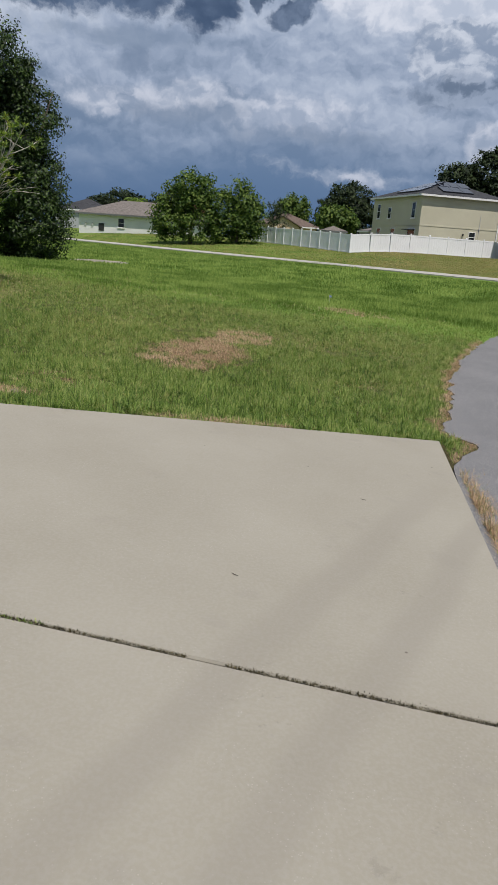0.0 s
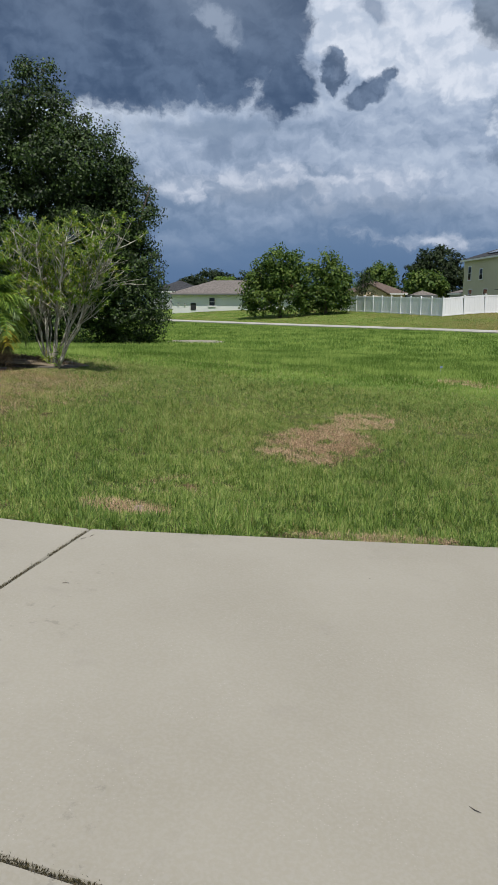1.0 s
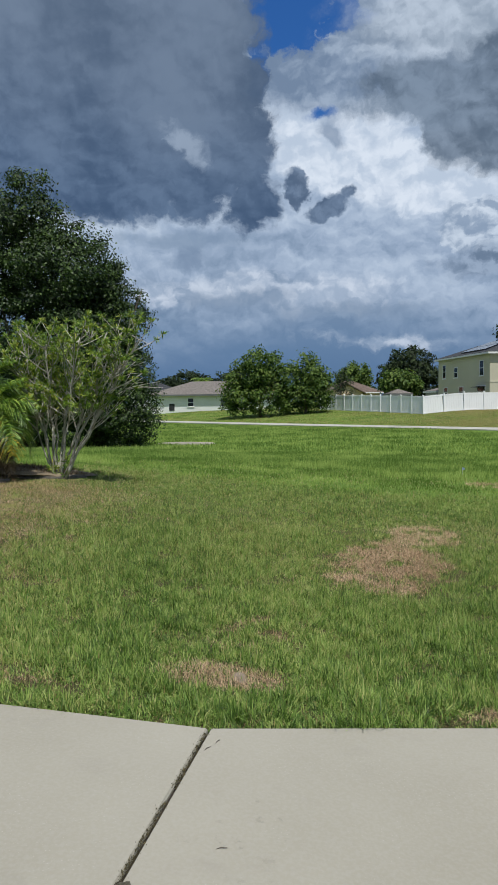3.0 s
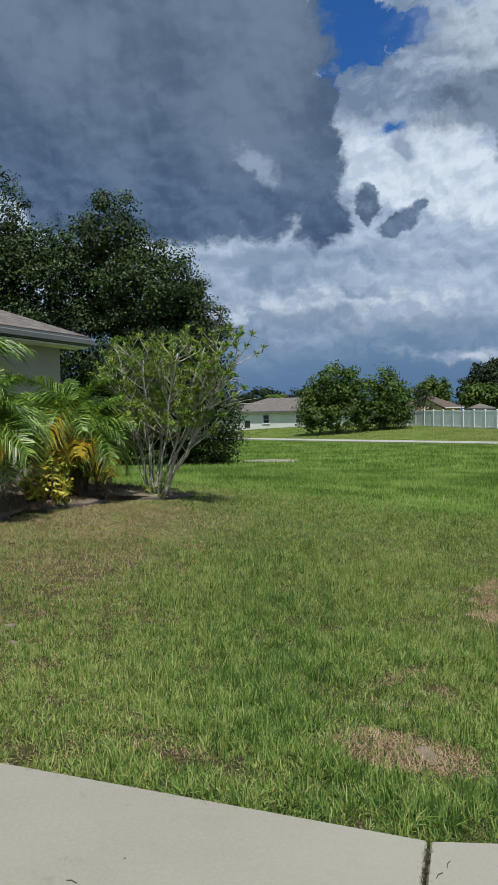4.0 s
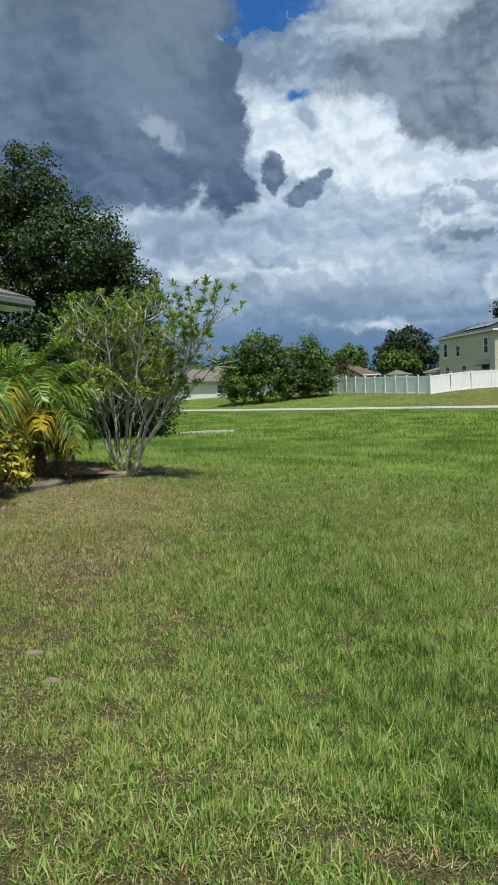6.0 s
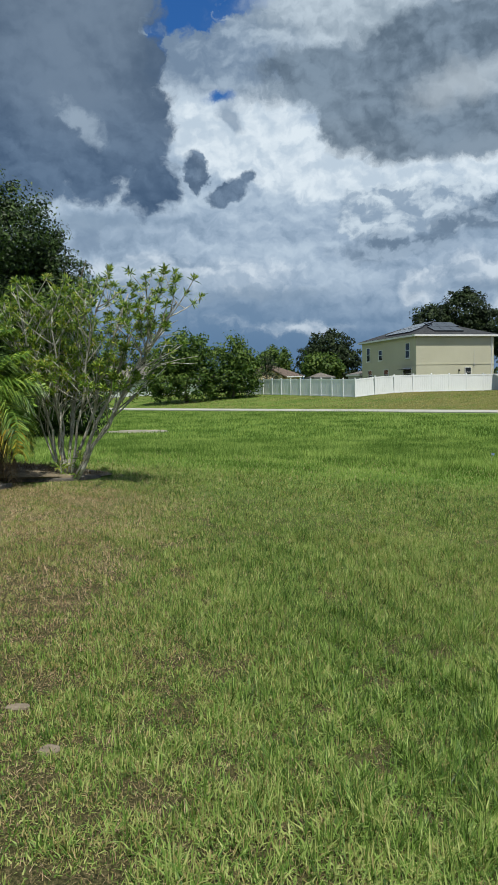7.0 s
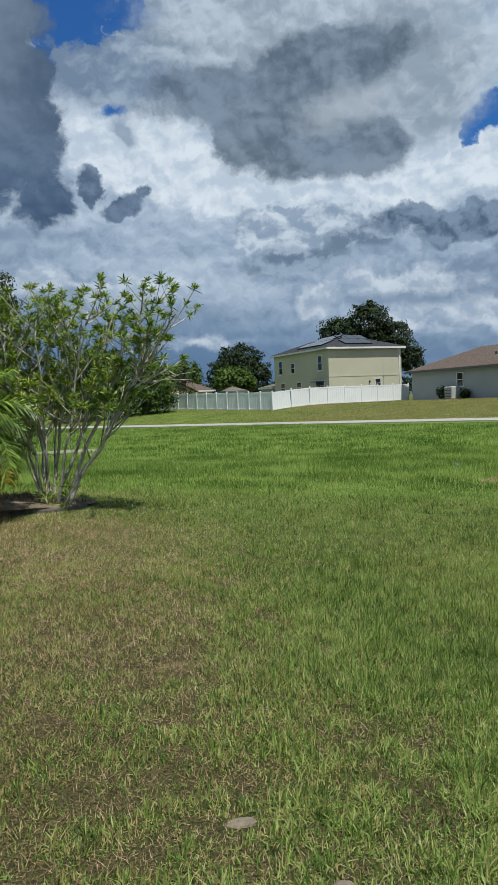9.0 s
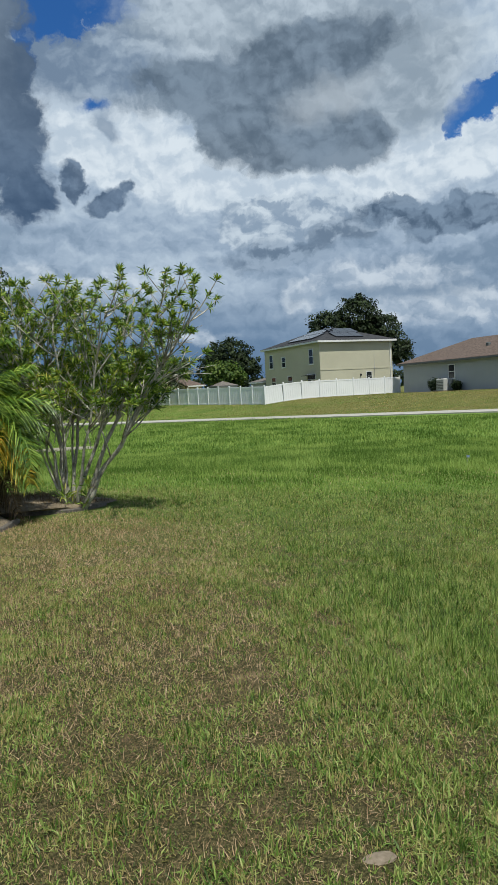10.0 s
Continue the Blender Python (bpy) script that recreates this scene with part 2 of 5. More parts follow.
def concrete_material():
    m, n, b, _ = material("concrete", 0.88, 0.0, 0.25)
    p = where(n)
    slow, fine = n.noise(p, 0.7, 5), n.noise(p, 60, 3)
    c = n.ramp(slow, [(0.3, (0.258, 0.240, 0.190)), (0.7, (0.306, 0.288, 0.234))])
    c = n.mix(n.math("MULTIPLY", n.range(fine, 0.35, 0.7), 0.22), c, (0.36, 0.345, 0.31))
    # pale shell chips and dark specks in the worn top
    chip = n.add("ShaderNodeTexVoronoi")
    n.join(p, chip.inputs["Vector"])
    chip.inputs["Scale"].default_value = 55
    chips = n.math("MULTIPLY", n.range(chip.outputs["Distance"], 0.10, 0.2, 1, 0), n.range(n.noise(p, 2.2, 3), 0.46, 0.6))
    c = n.mix(n.math("MULTIPLY", chips, 0.42), c, (0.42, 0.40, 0.35))
    spot = n.add("ShaderNodeTexVoronoi")
    n.join(p, spot.inputs["Vector"])
    spot.inputs["Scale"].default_value = 3.3
    c = n.mix(n.math("MULTIPLY", n.range(spot.outputs["Distance"], 0.018, 0.03, 1, 0), 0.8), c, (0.07, 0.055, 0.04))
    # tyre tracks that curve in from the road
    sep = n.add("ShaderNodeSeparateXYZ")
    n.join(p, sep.inputs[0])
    bend = n.math("ADD", sep.outputs[0], n.math("MULTIPLY", sep.outputs[1], -0.39))
    bend = n.math("ADD", bend, n.math("MULTIPLY", n.noise(p, 0.5, 2), 0.3))
    t1 = n.range(n.math("ABSOLUTE", n.math("ADD", bend, 0.30)), 0.04, 0.17, 1, 0)
    t2 = n.range(n.math("ABSOLUTE", n.math("ADD", bend, -0.22)), 0.04, 0.17, 1, 0)
    tracks = n.math("MULTIPLY", n.math("MAXIMUM", t1, t2), n.range(sep.outputs[1], 6.2, 4.0))
    c = n.mix(n.math("MULTIPLY", tracks, n.math("MULTIPLY", slow, 0.42)), c, (0.175, 0.158, 0.135))
    smear = n.math("MULTIPLY", n.range(n.noise(n.vmath("MULTIPLY", p, (1.0, 1.4, 1.0)), 2.6, 6), 0.60, 0.74), 0.20)
    c = n.mix(smear, c, (0.20, 0.185, 0.165))
    # flaked grey spots here and there in the skin of the slab
    flake = n.math("MULTIPLY", n.range(n.noise(p, 11, 6, 0.7), 0.58, 0.66), n.range(n.noise(n.vmath("ADD", p, (4.0, 9.0, 0)), 1.1, 3), 0.56, 0.68))
    c = n.mix(n.math("MULTIPLY", flake, 0.45), c, (0.17, 0.16, 0.135))
    n.join(c, b.inputs["Base Color"])
    bump(n, b, n.math("ADD", n.math("SUBTRACT", fine, flake), n.noise(p, 14, 3)), 0.35, 0.004)
    return m


def ground_material():
    m, n, b, _ = material("lawn_soil", 0.95, 0.0, 0.1)
    p = where(n)
    sep = n.add("ShaderNodeSeparateXYZ")
    n.join(p, sep.inputs[0])
    mid = n.noise(p, 1.6, 5)
    wide = n.noise(n.vmath("MULTIPLY", p, (0.5, 1.0, 1.0)), 0.16, 5)
    soil = n.ramp(n.noise(p, 9, 6), [(0.35, (0.050, 0.034, 0.020)), (0.65, (0.23, 0.160, 0.100))])
    # the darkest turf stop paints in the shade between blades
    turf = n.ramp(n.noise(p, 75, 6, 0.75), [(0.36, (0.014, 0.015, 0.006)), (0.50, (0.060, 0.056, 0.023)), (0.66, (0.185, 0.145, 0.072))])
    c = n.mix(n.range(n.math("ADD", mid, n.math("MULTIPLY", n.math("SUBTRACT", n.noise(p, 22, 5, 0.7), 0.5), 0.35)), 0.80, 0.62), soil, turf)
    # farther off the blades close up into a sward
    sward = n.ramp(n.noise(n.vmath("MULTIPLY", p, (0.6, 1.6, 1.0)), 1.1, 8, 0.7), [(0.3, (0.075, 0.140, 0.020)), (0.55, (0.140, 0.230, 0.040)), (0.72, (0.21, 0.285, 0.065))])
    c = n.mix(n.range(sep.outputs[1], 9.5, 20), c, sward)
    dry = n.ramp(n.noise(n.vmath("MULTIPLY", p, (0.25, 1.2, 1.0)), 0.5, 7, 0.65), [(0.35, (0.085, 0.115, 0.025)), (0.55, (0.14, 0.13, 0.045)), (0.7, (0.19, 0.145, 0.065))])
    behind = n.math("ADD", n.math("SUBTRACT", sep.outputs[1], 59.8), n.math("MULTIPLY", sep.outputs[0], 0.72))
    bank = n.math("MULTIPLY", n.range(behind, -1, 6), n.range(n.math("ADD", sep.outputs[0], n.math("MULTIPLY", wide, 20)), 0, 18, 0.3, 0.9))
    c = n.mix(bank, c, dry)
    n.join(c, b.inputs["Base Color"])
    bump(n, b, n.noise(p, 18, 6, 0.7), 0.9, 0.03)
    return m


def asphalt_material():
    m, n, b, _ = material("asphalt", 0.9, 0.0, 0.25)
    p = where(n)
    st = n.add("ShaderNodeTexVoronoi")
    n.join(p, st.inputs["Vector"])
    st.inputs["Scale"].default_value = 70
    c = n.ramp(n.math("ADD", n.math("MULTIPLY", n.noise(p, 1.2, 5), 0.5), n.math("MULTIPLY", n.noise(p, 24, 5, 0.7), 0.5)), [(0.3, (0.105, 0.108, 0.112)), (0.7, (0.19, 0.19, 0.19))])
    c = n.mix(n.math("MULTIPLY", n.range(st.outputs["Distance"], 0.2, 0.45, 1, 0), 0.8), c, (0.36, 0.35, 0.33))
    n.join(c, b.inputs["Base Color"])
    bump(n, b, st.outputs["Distance"], 0.6, 0.006)
    return m


def shingle_material(name, low, high):
    m, n, b, _ = material(name, 0.9, 0.0, 0.15)
    p = where(n)
    br = n.add("ShaderNodeTexNoise")
    n.join(n.vmath("MULTIPLY", p, (2.2, 2.2, 9.0)), br.inputs["Vector"])
    br.inputs["Scale"].default_value, br.inputs["Detail"].default_value = 1.6, 6
    sep = n.add("ShaderNodeSeparateXYZ")
    n.join(p, sep.inputs[0])
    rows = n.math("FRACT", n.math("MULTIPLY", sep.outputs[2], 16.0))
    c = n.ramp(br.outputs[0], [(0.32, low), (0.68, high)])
    # shade line under each overlap, painted into the colour at the course's foot
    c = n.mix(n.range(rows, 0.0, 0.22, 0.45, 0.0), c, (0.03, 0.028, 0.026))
    n.join(c, b.inputs["Base Color"])
    bump(n, b, rows, 0.7, 0.02)
    return m


def glass_material():
    m, n, b, _ = material("window_glass", 0.06, 0.0, 0.5)
    b.inputs["Base Color"].default_value = (0.025, 0.03, 0.035, 1)
    return m


CONCRETE = concrete_material()
SOIL = ground_material()
ASPHALT = asphalt_material()
GLASS = glass_material()
BLADE = leafy("grass_blade", [(0.18, (0.038, 0.078, 0.012)), (0.43, (0.118, 0.212, 0.034)), (0.66, (0.262, 0.372, 0.085)), (0.86, (0.42, 0.45, 0.16))], 0.34, 0.26, 0.5, 0.3, 0.15, 7.0, 0.7)
BLADE_FAR = leafy("tall_grass_blade", [(0.22, (0.060, 0.116, 0.018)), (0.5, (0.152, 0.245, 0.048)), (0.75, (0.290, 0.385, 0.105))], 0.50, 0.36, 0.75, 0.1, 0.35, 0.45, 0.5)
STRAW = leafy("straw", [(0.2, (0.21, 0.135, 0.078)), (0.5, (0.42, 0.285, 0.172)), (0.8, (0.60, 0.45, 0.30))], 0.3, 0.15, 0.8, 0.1, 0.5)
OAK_LEAF = leafy("oak_leaf", [(0.2, (0.009, 0.019, 0.005)), (0.5, (0.021, 0.043, 0.009)), (0.8, (0.066, 0.112, 0.024))], 0.3, 0.12, 0.5, 0.25, 0.15)
LIGHT_LEAF = leafy("broad_leaf", [(0.2, (0.028, 0.062, 0.009)), (0.5, (0.066, 0.122, 0.019)), (0.8, (0.145, 0.205, 0.040))], 0.35, 0.25, 0.55, 0.2)
FAR_LEAF = leafy("distant_leaf", [(0.2, (0.012, 0.022, 0.010)), (0.5, (0.022, 0.038, 0.014)), (0.8, (0.04, 0.062, 0.02))], 0.4, 0.15, 0.6, 0.2)
OLEANDER_LEAF = leafy("oleander_leaf", [(0.15, (0.040, 0.090, 0.010)), (0.45, (0.125, 0.225, 0.026)), (0.78, (0.290, 0.395, 0.052)), (0.95, (0.48, 0.44, 0.09))], 0.2, 0.32, 0.42, 0.4, 0.28)
PALM_LEAF = leafy("palm_leaf", [(0.2, (0.050, 0.110, 0.014)), (0.55, (0.145, 0.260, 0.034)), (0.85, (0.36, 0.48, 0.085))], 0.25, 0.30, 0.42, 0.5, 0.08)
YELLOW_LEAF = leafy("yellow_palm_leaf", [(0.2, (0.20, 0.23, 0.03)), (0.5, (0.46, 0.36, 0.035)), (0.8, (0.60, 0.34, 0.03))], 0.5, 0.35, 0.5, 0.3)
DEAD_LEAF = leafy("dead_palm_leaf", [(0.2, (0.07, 0.05, 0.03)), (0.6, (0.17, 0.12, 0.07)), (0.9, (0.27, 0.20, 0.12))], 0.3, 0.1, 0.9, 0.1)
CROTON_LEAF = leafy("croton_leaf", [(0.2, (0.10, 0.15, 0.02)), (0.5, (0.40, 0.36, 0.04)), (0.85, (0.62, 0.52, 0.08))], 0.2, 0.3, 0.4, 0.4)
BARK = surface("bark", (0.06, 0.048, 0.036), (0.15, 0.125, 0.10), 3, 30, 0.95, 0.8, 0.02)
PALE_BARK = surface("pale_bark", (0.18, 0.16, 0.13), (0.64, 0.61, 0.54), 9, 45, 0.9, 0.6, 0.006)
PALM_BARK = surface("palm_bark", (0.06, 0.045, 0.03), (0.17, 0.13, 0.09), 8, 50, 0.95, 0.9, 0.02)
MULCH = surface("mulch", (0.10, 0.078, 0.052), (0.32, 0.26, 0.18), 3, 45, 1.0, 0.9, 0.03)
EDGING = surface("edging", (0.05, 0.045, 0.04), (0.17, 0.15, 0.13), 3, 30, 0.8, 0.4, 0.006)
SAND = surface("sand", (0.20, 0.19, 0.14), (0.34, 0.31, 0.245), 1.5, 30, 1.0, 0.4, 0.01)
STONE = surface("stone", (0.15, 0.12, 0.085), (0.28, 0.23, 0.17), 5, 40, 0.9, 0.5, 0.01)
VINYL = surface("white_vinyl", (0.80, 0.81, 0.83), (0.87, 0.88, 0.90), 0.6, 8, 0.45, 0.05, 0.002, spec=0.4)
WHITE = surface("white_paint", (0.72, 0.72, 0.71), (0.80, 0.80, 0.79), 0.5, 25, 0.7, 0.15, 0.003)
CREAM = surface("cream_stucco", (0.50, 0.475, 0.36), (0.57, 0.545, 0.42), 0.4, 35, 0.92, 0.4, 0.006)
GREYWALL = surface("grey_stucco", (0.36, 0.38, 0.40), (0.43, 0.45, 0.47), 0.4, 35, 0.92, 0.4, 0.006)
BEIGE = surface("beige_stucco", (0.34, 0.325, 0.285), (0.40, 0.385, 0.34), 0.5, 30, 0.92, 0.4, 0.006)
PEACH = surface("peach_stucco", (0.55, 0.42, 0.28), (0.62, 0.49, 0.34), 0.4, 30, 0.92, 0.3, 0.006)
FASCIA = surface("fascia", (0.115, 0.125, 0.125), (0.165, 0.175, 0.175), 0.8, 20, 0.6, 0.1, 0.002)
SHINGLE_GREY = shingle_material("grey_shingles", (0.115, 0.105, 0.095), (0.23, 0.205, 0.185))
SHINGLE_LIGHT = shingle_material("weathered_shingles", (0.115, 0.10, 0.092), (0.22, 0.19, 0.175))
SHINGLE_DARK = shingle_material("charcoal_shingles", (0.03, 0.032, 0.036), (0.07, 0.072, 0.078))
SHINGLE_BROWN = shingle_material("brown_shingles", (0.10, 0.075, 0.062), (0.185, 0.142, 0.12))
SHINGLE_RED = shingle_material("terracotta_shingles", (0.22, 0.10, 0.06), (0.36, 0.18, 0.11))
SOLAR = surface("solar_glass", (0.012, 0.014, 0.02), (0.025, 0.028, 0.038), 2, 20, 0.12, 0.0, 0.001, spec=0.6)
METAL = surface("painted_metal", (0.42, 0.42, 0.40), (0.52, 0.52, 0.50), 2, 20, 0.5, 0.1, 0.002)
DARK = surface("dark_plastic", (0.02, 0.02, 0.022), (0.05, 0.05, 0.055), 3, 20, 0.5, 0.1, 0.002)

# ---------------------------------------------------------------- geometry helpers
rng = np.random.default_rng(7)


def mesh(name, verts, faces, mat, smooth=False):
    """A mesh from arrays; faces is an (n, 3) or (n, 4) array, or a list."""
    me = bpy.data.meshes.new(name)
    if isinstance(faces, np.ndarray):
        k = faces.shape[1]
        me.vertices.add(len(verts))
        me.vertices.foreach_set("co", np.asarray(verts, np.float32).ravel())
        me.loops.add(faces.size)
        me.loops.foreach_set("vertex_index", faces.astype(np.int32).ravel())
        me.polygons.add(len(faces))
        me.polygons.foreach_set("loop_start", np.arange(0, faces.size, k, dtype=np.int32))
        me.update(calc_edges=True)
    else:
        me.from_pydata([tuple(map(float, v)) for v in verts], [], [tuple(f) for f in faces])
        me.update()
    if smooth:
        me.polygons.foreach_set("use_smooth", np.ones(len(me.polygons), bool))
    me.materials.append(mat)
    return me


def thing(name, at=(0, 0, 0), turn=0.0, label="", category="", group="", kind=""):
    ob = new(name)
    ob.matrix_world = pose(*at, 0, 0, turn)
    return tagged(ob, label, category, group, kind)


def part(name, me, parent, label=""):
    ob = new(name, me)
    ob.parent = parent
    return tagged(ob, label)


class Shape:
    """Collects boxes, prisms and tubes into one mesh."""

    def __init__(self):
        self.v, self.f = [], []

    def add(self, verts, faces):
        o = len(self.v)
        self.v += [tuple(map(float, v)) for v in verts]
        self.f += [tuple(i + o for i in f) for f in faces]
        return self

    def box(self, x0, y0, z0, x1, y1, z1, c=0.0):
        """A box with its vertical and top edges cut by c."""
        if c <= 0:
            v = [(x, y, z) for z in (z0, z1) for x, y in ((x0, y0), (x1, y0), (x1, y1), (x0, y1))]
            return self.add(v, [(3, 2, 1, 0), (4, 5, 6, 7), (0, 1, 5, 4), (1, 2, 6, 5), (2, 3, 7, 6), (3, 0, 4, 7)])
        ring = [(x0 + c, y0), (x1 - c, y0), (x1, y0 + c), (x1, y1 - c), (x1 - c, y1), (x0 + c, y1), (x0, y1 - c), (x0, y0 + c)]
        mx, my = (x0 + x1) / 2, (y0 + y1) / 2
        sx, sy = 1 - 2 * c / max(x1 - x0, 1e-6), 1 - 2 * c / max(y1 - y0, 1e-6)
        top = [(mx + (x - mx) * max(sx, 0.1), my + (y - my) * max(sy, 0.1)) for x, y in ring]
        v = [(x, y, z0) for x, y in ring] + [(x, y, z1 - c) for x, y in ring] + [(x, y, z1) for x, y in top]
        f = [tuple(range(7, -1, -1)), tuple(range(16, 24))]
        for a in (0, 8):
            f += [(a + i, a + (i + 1) % 8, a + 8 + (i + 1) % 8, a + 8 + i) for i in range(8)]
        return self.add(v, f)

    def tube(self, points, radii, sides=6):
        p = [Vector(x) for x in points]
        rings = []
        for i, q in enumerate(p):
            d = (p[min(i + 1, len(p) - 1)] - p[max(i - 1, 0)]).normalized()
            a = d.cross(Vector((0.31, 0.95, 0.05))).normalized()
            b = d.cross(a)
            rings.append([q + (a * math.cos(k * 2 * math.pi / sides) + b * math.sin(k * 2 * math.pi / sides)) * radii[i] for k in range(sides)])
        v = [x for r in rings for x in r]
        f = [(i * sides + k, i * sides + (k + 1) % sides, (i + 1) * sides + (k + 1) % sides, (i + 1) * sides + k) for i in range(len(p) - 1) for k in range(sides)]
        f += [tuple(range(sides - 1, -1, -1)), tuple((len(p) - 1) * sides + k for k in range(sides))]
        return self.add(v, f)

    def mesh(self, name, mat, smooth=False):
        return mesh(name, self.v, self.f, mat, smooth)


def smooth(a, b, v):
    u = np.clip((np.asarray(v, float) - a) / (b - a), 0, 1)
    return u * u * (3 - 2 * u)


def drive_z(x, y):
    """The top of the drive: it falls to the road, more steeply near it."""
    u = np.asarray(x, float) + 2.22
    return 0.08 - np.where(u > 0, 0.0914, 0.046) * np.clip(u, -9, 7)


def gz(x, y):
    """The height of the ground: level with the drive beside it, then a shallow swale, and a bank behind the far path."""
    x, y = np.asarray(x, float), np.asarray(y, float)
    near = -0.0725 * (np.clip(x, -10, 6) + 1.9) * (1 - smooth(14, 34, y))
    lawn = -0.13 * smooth(5.6, 7.5, y) - 0.16 * np.exp(-((x + 1.8) / 3) ** 2 - ((y - 9.2) / 3) ** 2)
    behind = (y - 59.8 + 0.72 * x) / 1.23
    far = -0.2 * smooth(18, 36, y) + 1.25 * smooth(1, 18, behind)
    beside = 1 - smooth(0.0, 0.9, y - drive_edge(x))
    return (near + lawn + far) * (1 - beside) + (drive_z(x, y) - 0.04) * beside


LATTICE = rng.random((256, 256))


def patchy(x, y, scale, octaves=3):
    """Smooth noise from 0 to 1 over the plan."""
    out, amp, total = 0.0, 1.0, 0.0
    for k in range(octaves):
        u, v = x * scale * 2**k + 17.3 * k, y * scale * 2**k + 5.1 * k
        i, j = np.floor(u).astype(int), np.floor(v).astype(int)
        a, b = u - i, v - j
        a, b = a * a * (3 - 2 * a), b * b * (3 - 2 * b)
        g = lambda p, q: LATTICE[p % 256, q % 256]
        out = out + amp * ((g(i, j) * (1 - a) + g(i + 1, j) * a) * (1 - b) + (g(i, j + 1) * (1 - a) + g(i + 1, j + 1) * a) * b)
        total, amp = total + amp, amp * 0.5
    return out / total


# ---------------------------------------------------------------- the ground
def drive_edge(x):
    """The far edge of the drive: straight on the house side, flaring towards the road."""
    x = np.asarray(x, float)
    return np.where(x < -2.2, 5.30 - 0.045 * (-2.2 - x), 5.30 + 0.394 * (x + 2.2))


def road_edge(y):
    """The ragged near edge of the road."""
    y = np.asarray(y, float)
    return 1.912 + 0.34 * np.exp(-((y - 7.05) / 0.5) ** 2) + 0.16 * smooth(7, 9, y) + 0.0145 * np.maximum(y - 5, 0) ** 2 + smooth(6.0, 7.0, y) * (0.12 * (patchy(y * 1.3, y * 0 + 3.0, 1.0, 4) - 0.5) + 0.20 * (patchy(y * 5.0, y * 0 + 8.0, 1.0, 3) - 0.5))


def ground():
    xs = np.unique(np.concatenate([np.arange(-24, 14, 0.3), np.arange(-70, 70, 2.0), np.array([-1500, -800, -400, -200, -120, 120, 200, 400, 800, 1500])]))
    ys = np.unique(np.concatenate([np.arange(-6, 26, 0.3), np.arange(26, 110, 1.0), np.array([-1500, -600, -200, -80, -30, -15, 130, 160, 220, 320, 500, 900, 1800])]))
    X, Y = np.meshgrid(xs, ys)
    Z = gz(X, Y) + 0.03 * (patchy(X, Y, 0.8) - 0.5) * smooth(6, 9, Y)
    under = (Y < drive_edge(X)) & (X < 2.0) & (X > -13)
    Z = np.where(under, Z - 0.06, Z)
    v = np.stack([X, Y, Z], -1).reshape(-1, 3)
    w = len(xs)
    i = (np.arange(len(ys) - 1)[:, None] * w + np.arange(w - 1)).ravel()
    f = np.stack([i, i + 1, i + w + 1, i + w], -1)
    return tagged(new("ground", mesh("ground", v, f, SOIL, True)), "patchy green lawn over brown sandy soil", "lawn", kind="structure")


def ribbon(name, left, right, lift, thick, mat, label, category):
    """A strip laid on the ground between two lines of plan points."""
    s, k = Shape(), len(left)
    v = []
    for a, b in zip(left, right):
        za, zb = float(gz(*a)) + lift, float(gz(*b)) + lift
        v += [(a[0], a[1], za), (b[0], b[1], zb), (b[0], b[1], zb - thick), (a[0], a[1], za - thick)]
    f = [(4 * i + j, 4 * i + (j + 1) % 4, 4 * i + 4 + (j + 1) % 4, 4 * i + 4 + j) for i in range(k - 1) for j in range(4)]
    f += [(0, 1, 2, 3), tuple(4 * (k - 1) + j for j in (3, 2, 1, 0))]
    s.add(v, f)
    me = s.mesh(name, mat)
    bm = bmesh.new()
    bm.from_mesh(me)
    bmesh.ops.recalc_face_normals(bm, faces=bm.faces)
    bm.to_mesh(me)
    bm.free()
    return tagged(new(name, me), label, category, kind="structure")


ground()
ry = np.concatenate([np.arange(-12, 30, 0.12), np.arange(30, 46, 1.0)])
rx = road_edge(ry)
ribbon("road", [(a, b) for a, b in zip(rx, ry)], [(a + 6.5, b) for a, b in zip(rx, ry)], 0.012, 0.12, ASPHALT, "worn grey asphalt road with a ragged edge", "road")


def far_path():
    xs = np.arange(-60, 30, 1.0)
    ys = 58.9 - 0.72 * xs + 0.5 * np.sin(xs * 0.11)
    ob = ribbon("path", [(x + 0.48, y + 0.68) for x, y in zip(xs, ys)], [(x - 0.35, y - 0.5) for x, y in zip(xs, ys)], 0.08, 0.12, WHITEWALK, "pale concrete footpath across the field", "footpath")
    for k, v in enumerate(ob.data.vertices):
        if k % 4 in (0, 3):
            v.co.z += 0.10


WHITEWALK = surface("pale_concrete", (0.33, 0.315, 0.28), (0.42, 0.40, 0.36), 0.6, 10, 0.9, 0.3, 0.004)
far_path()


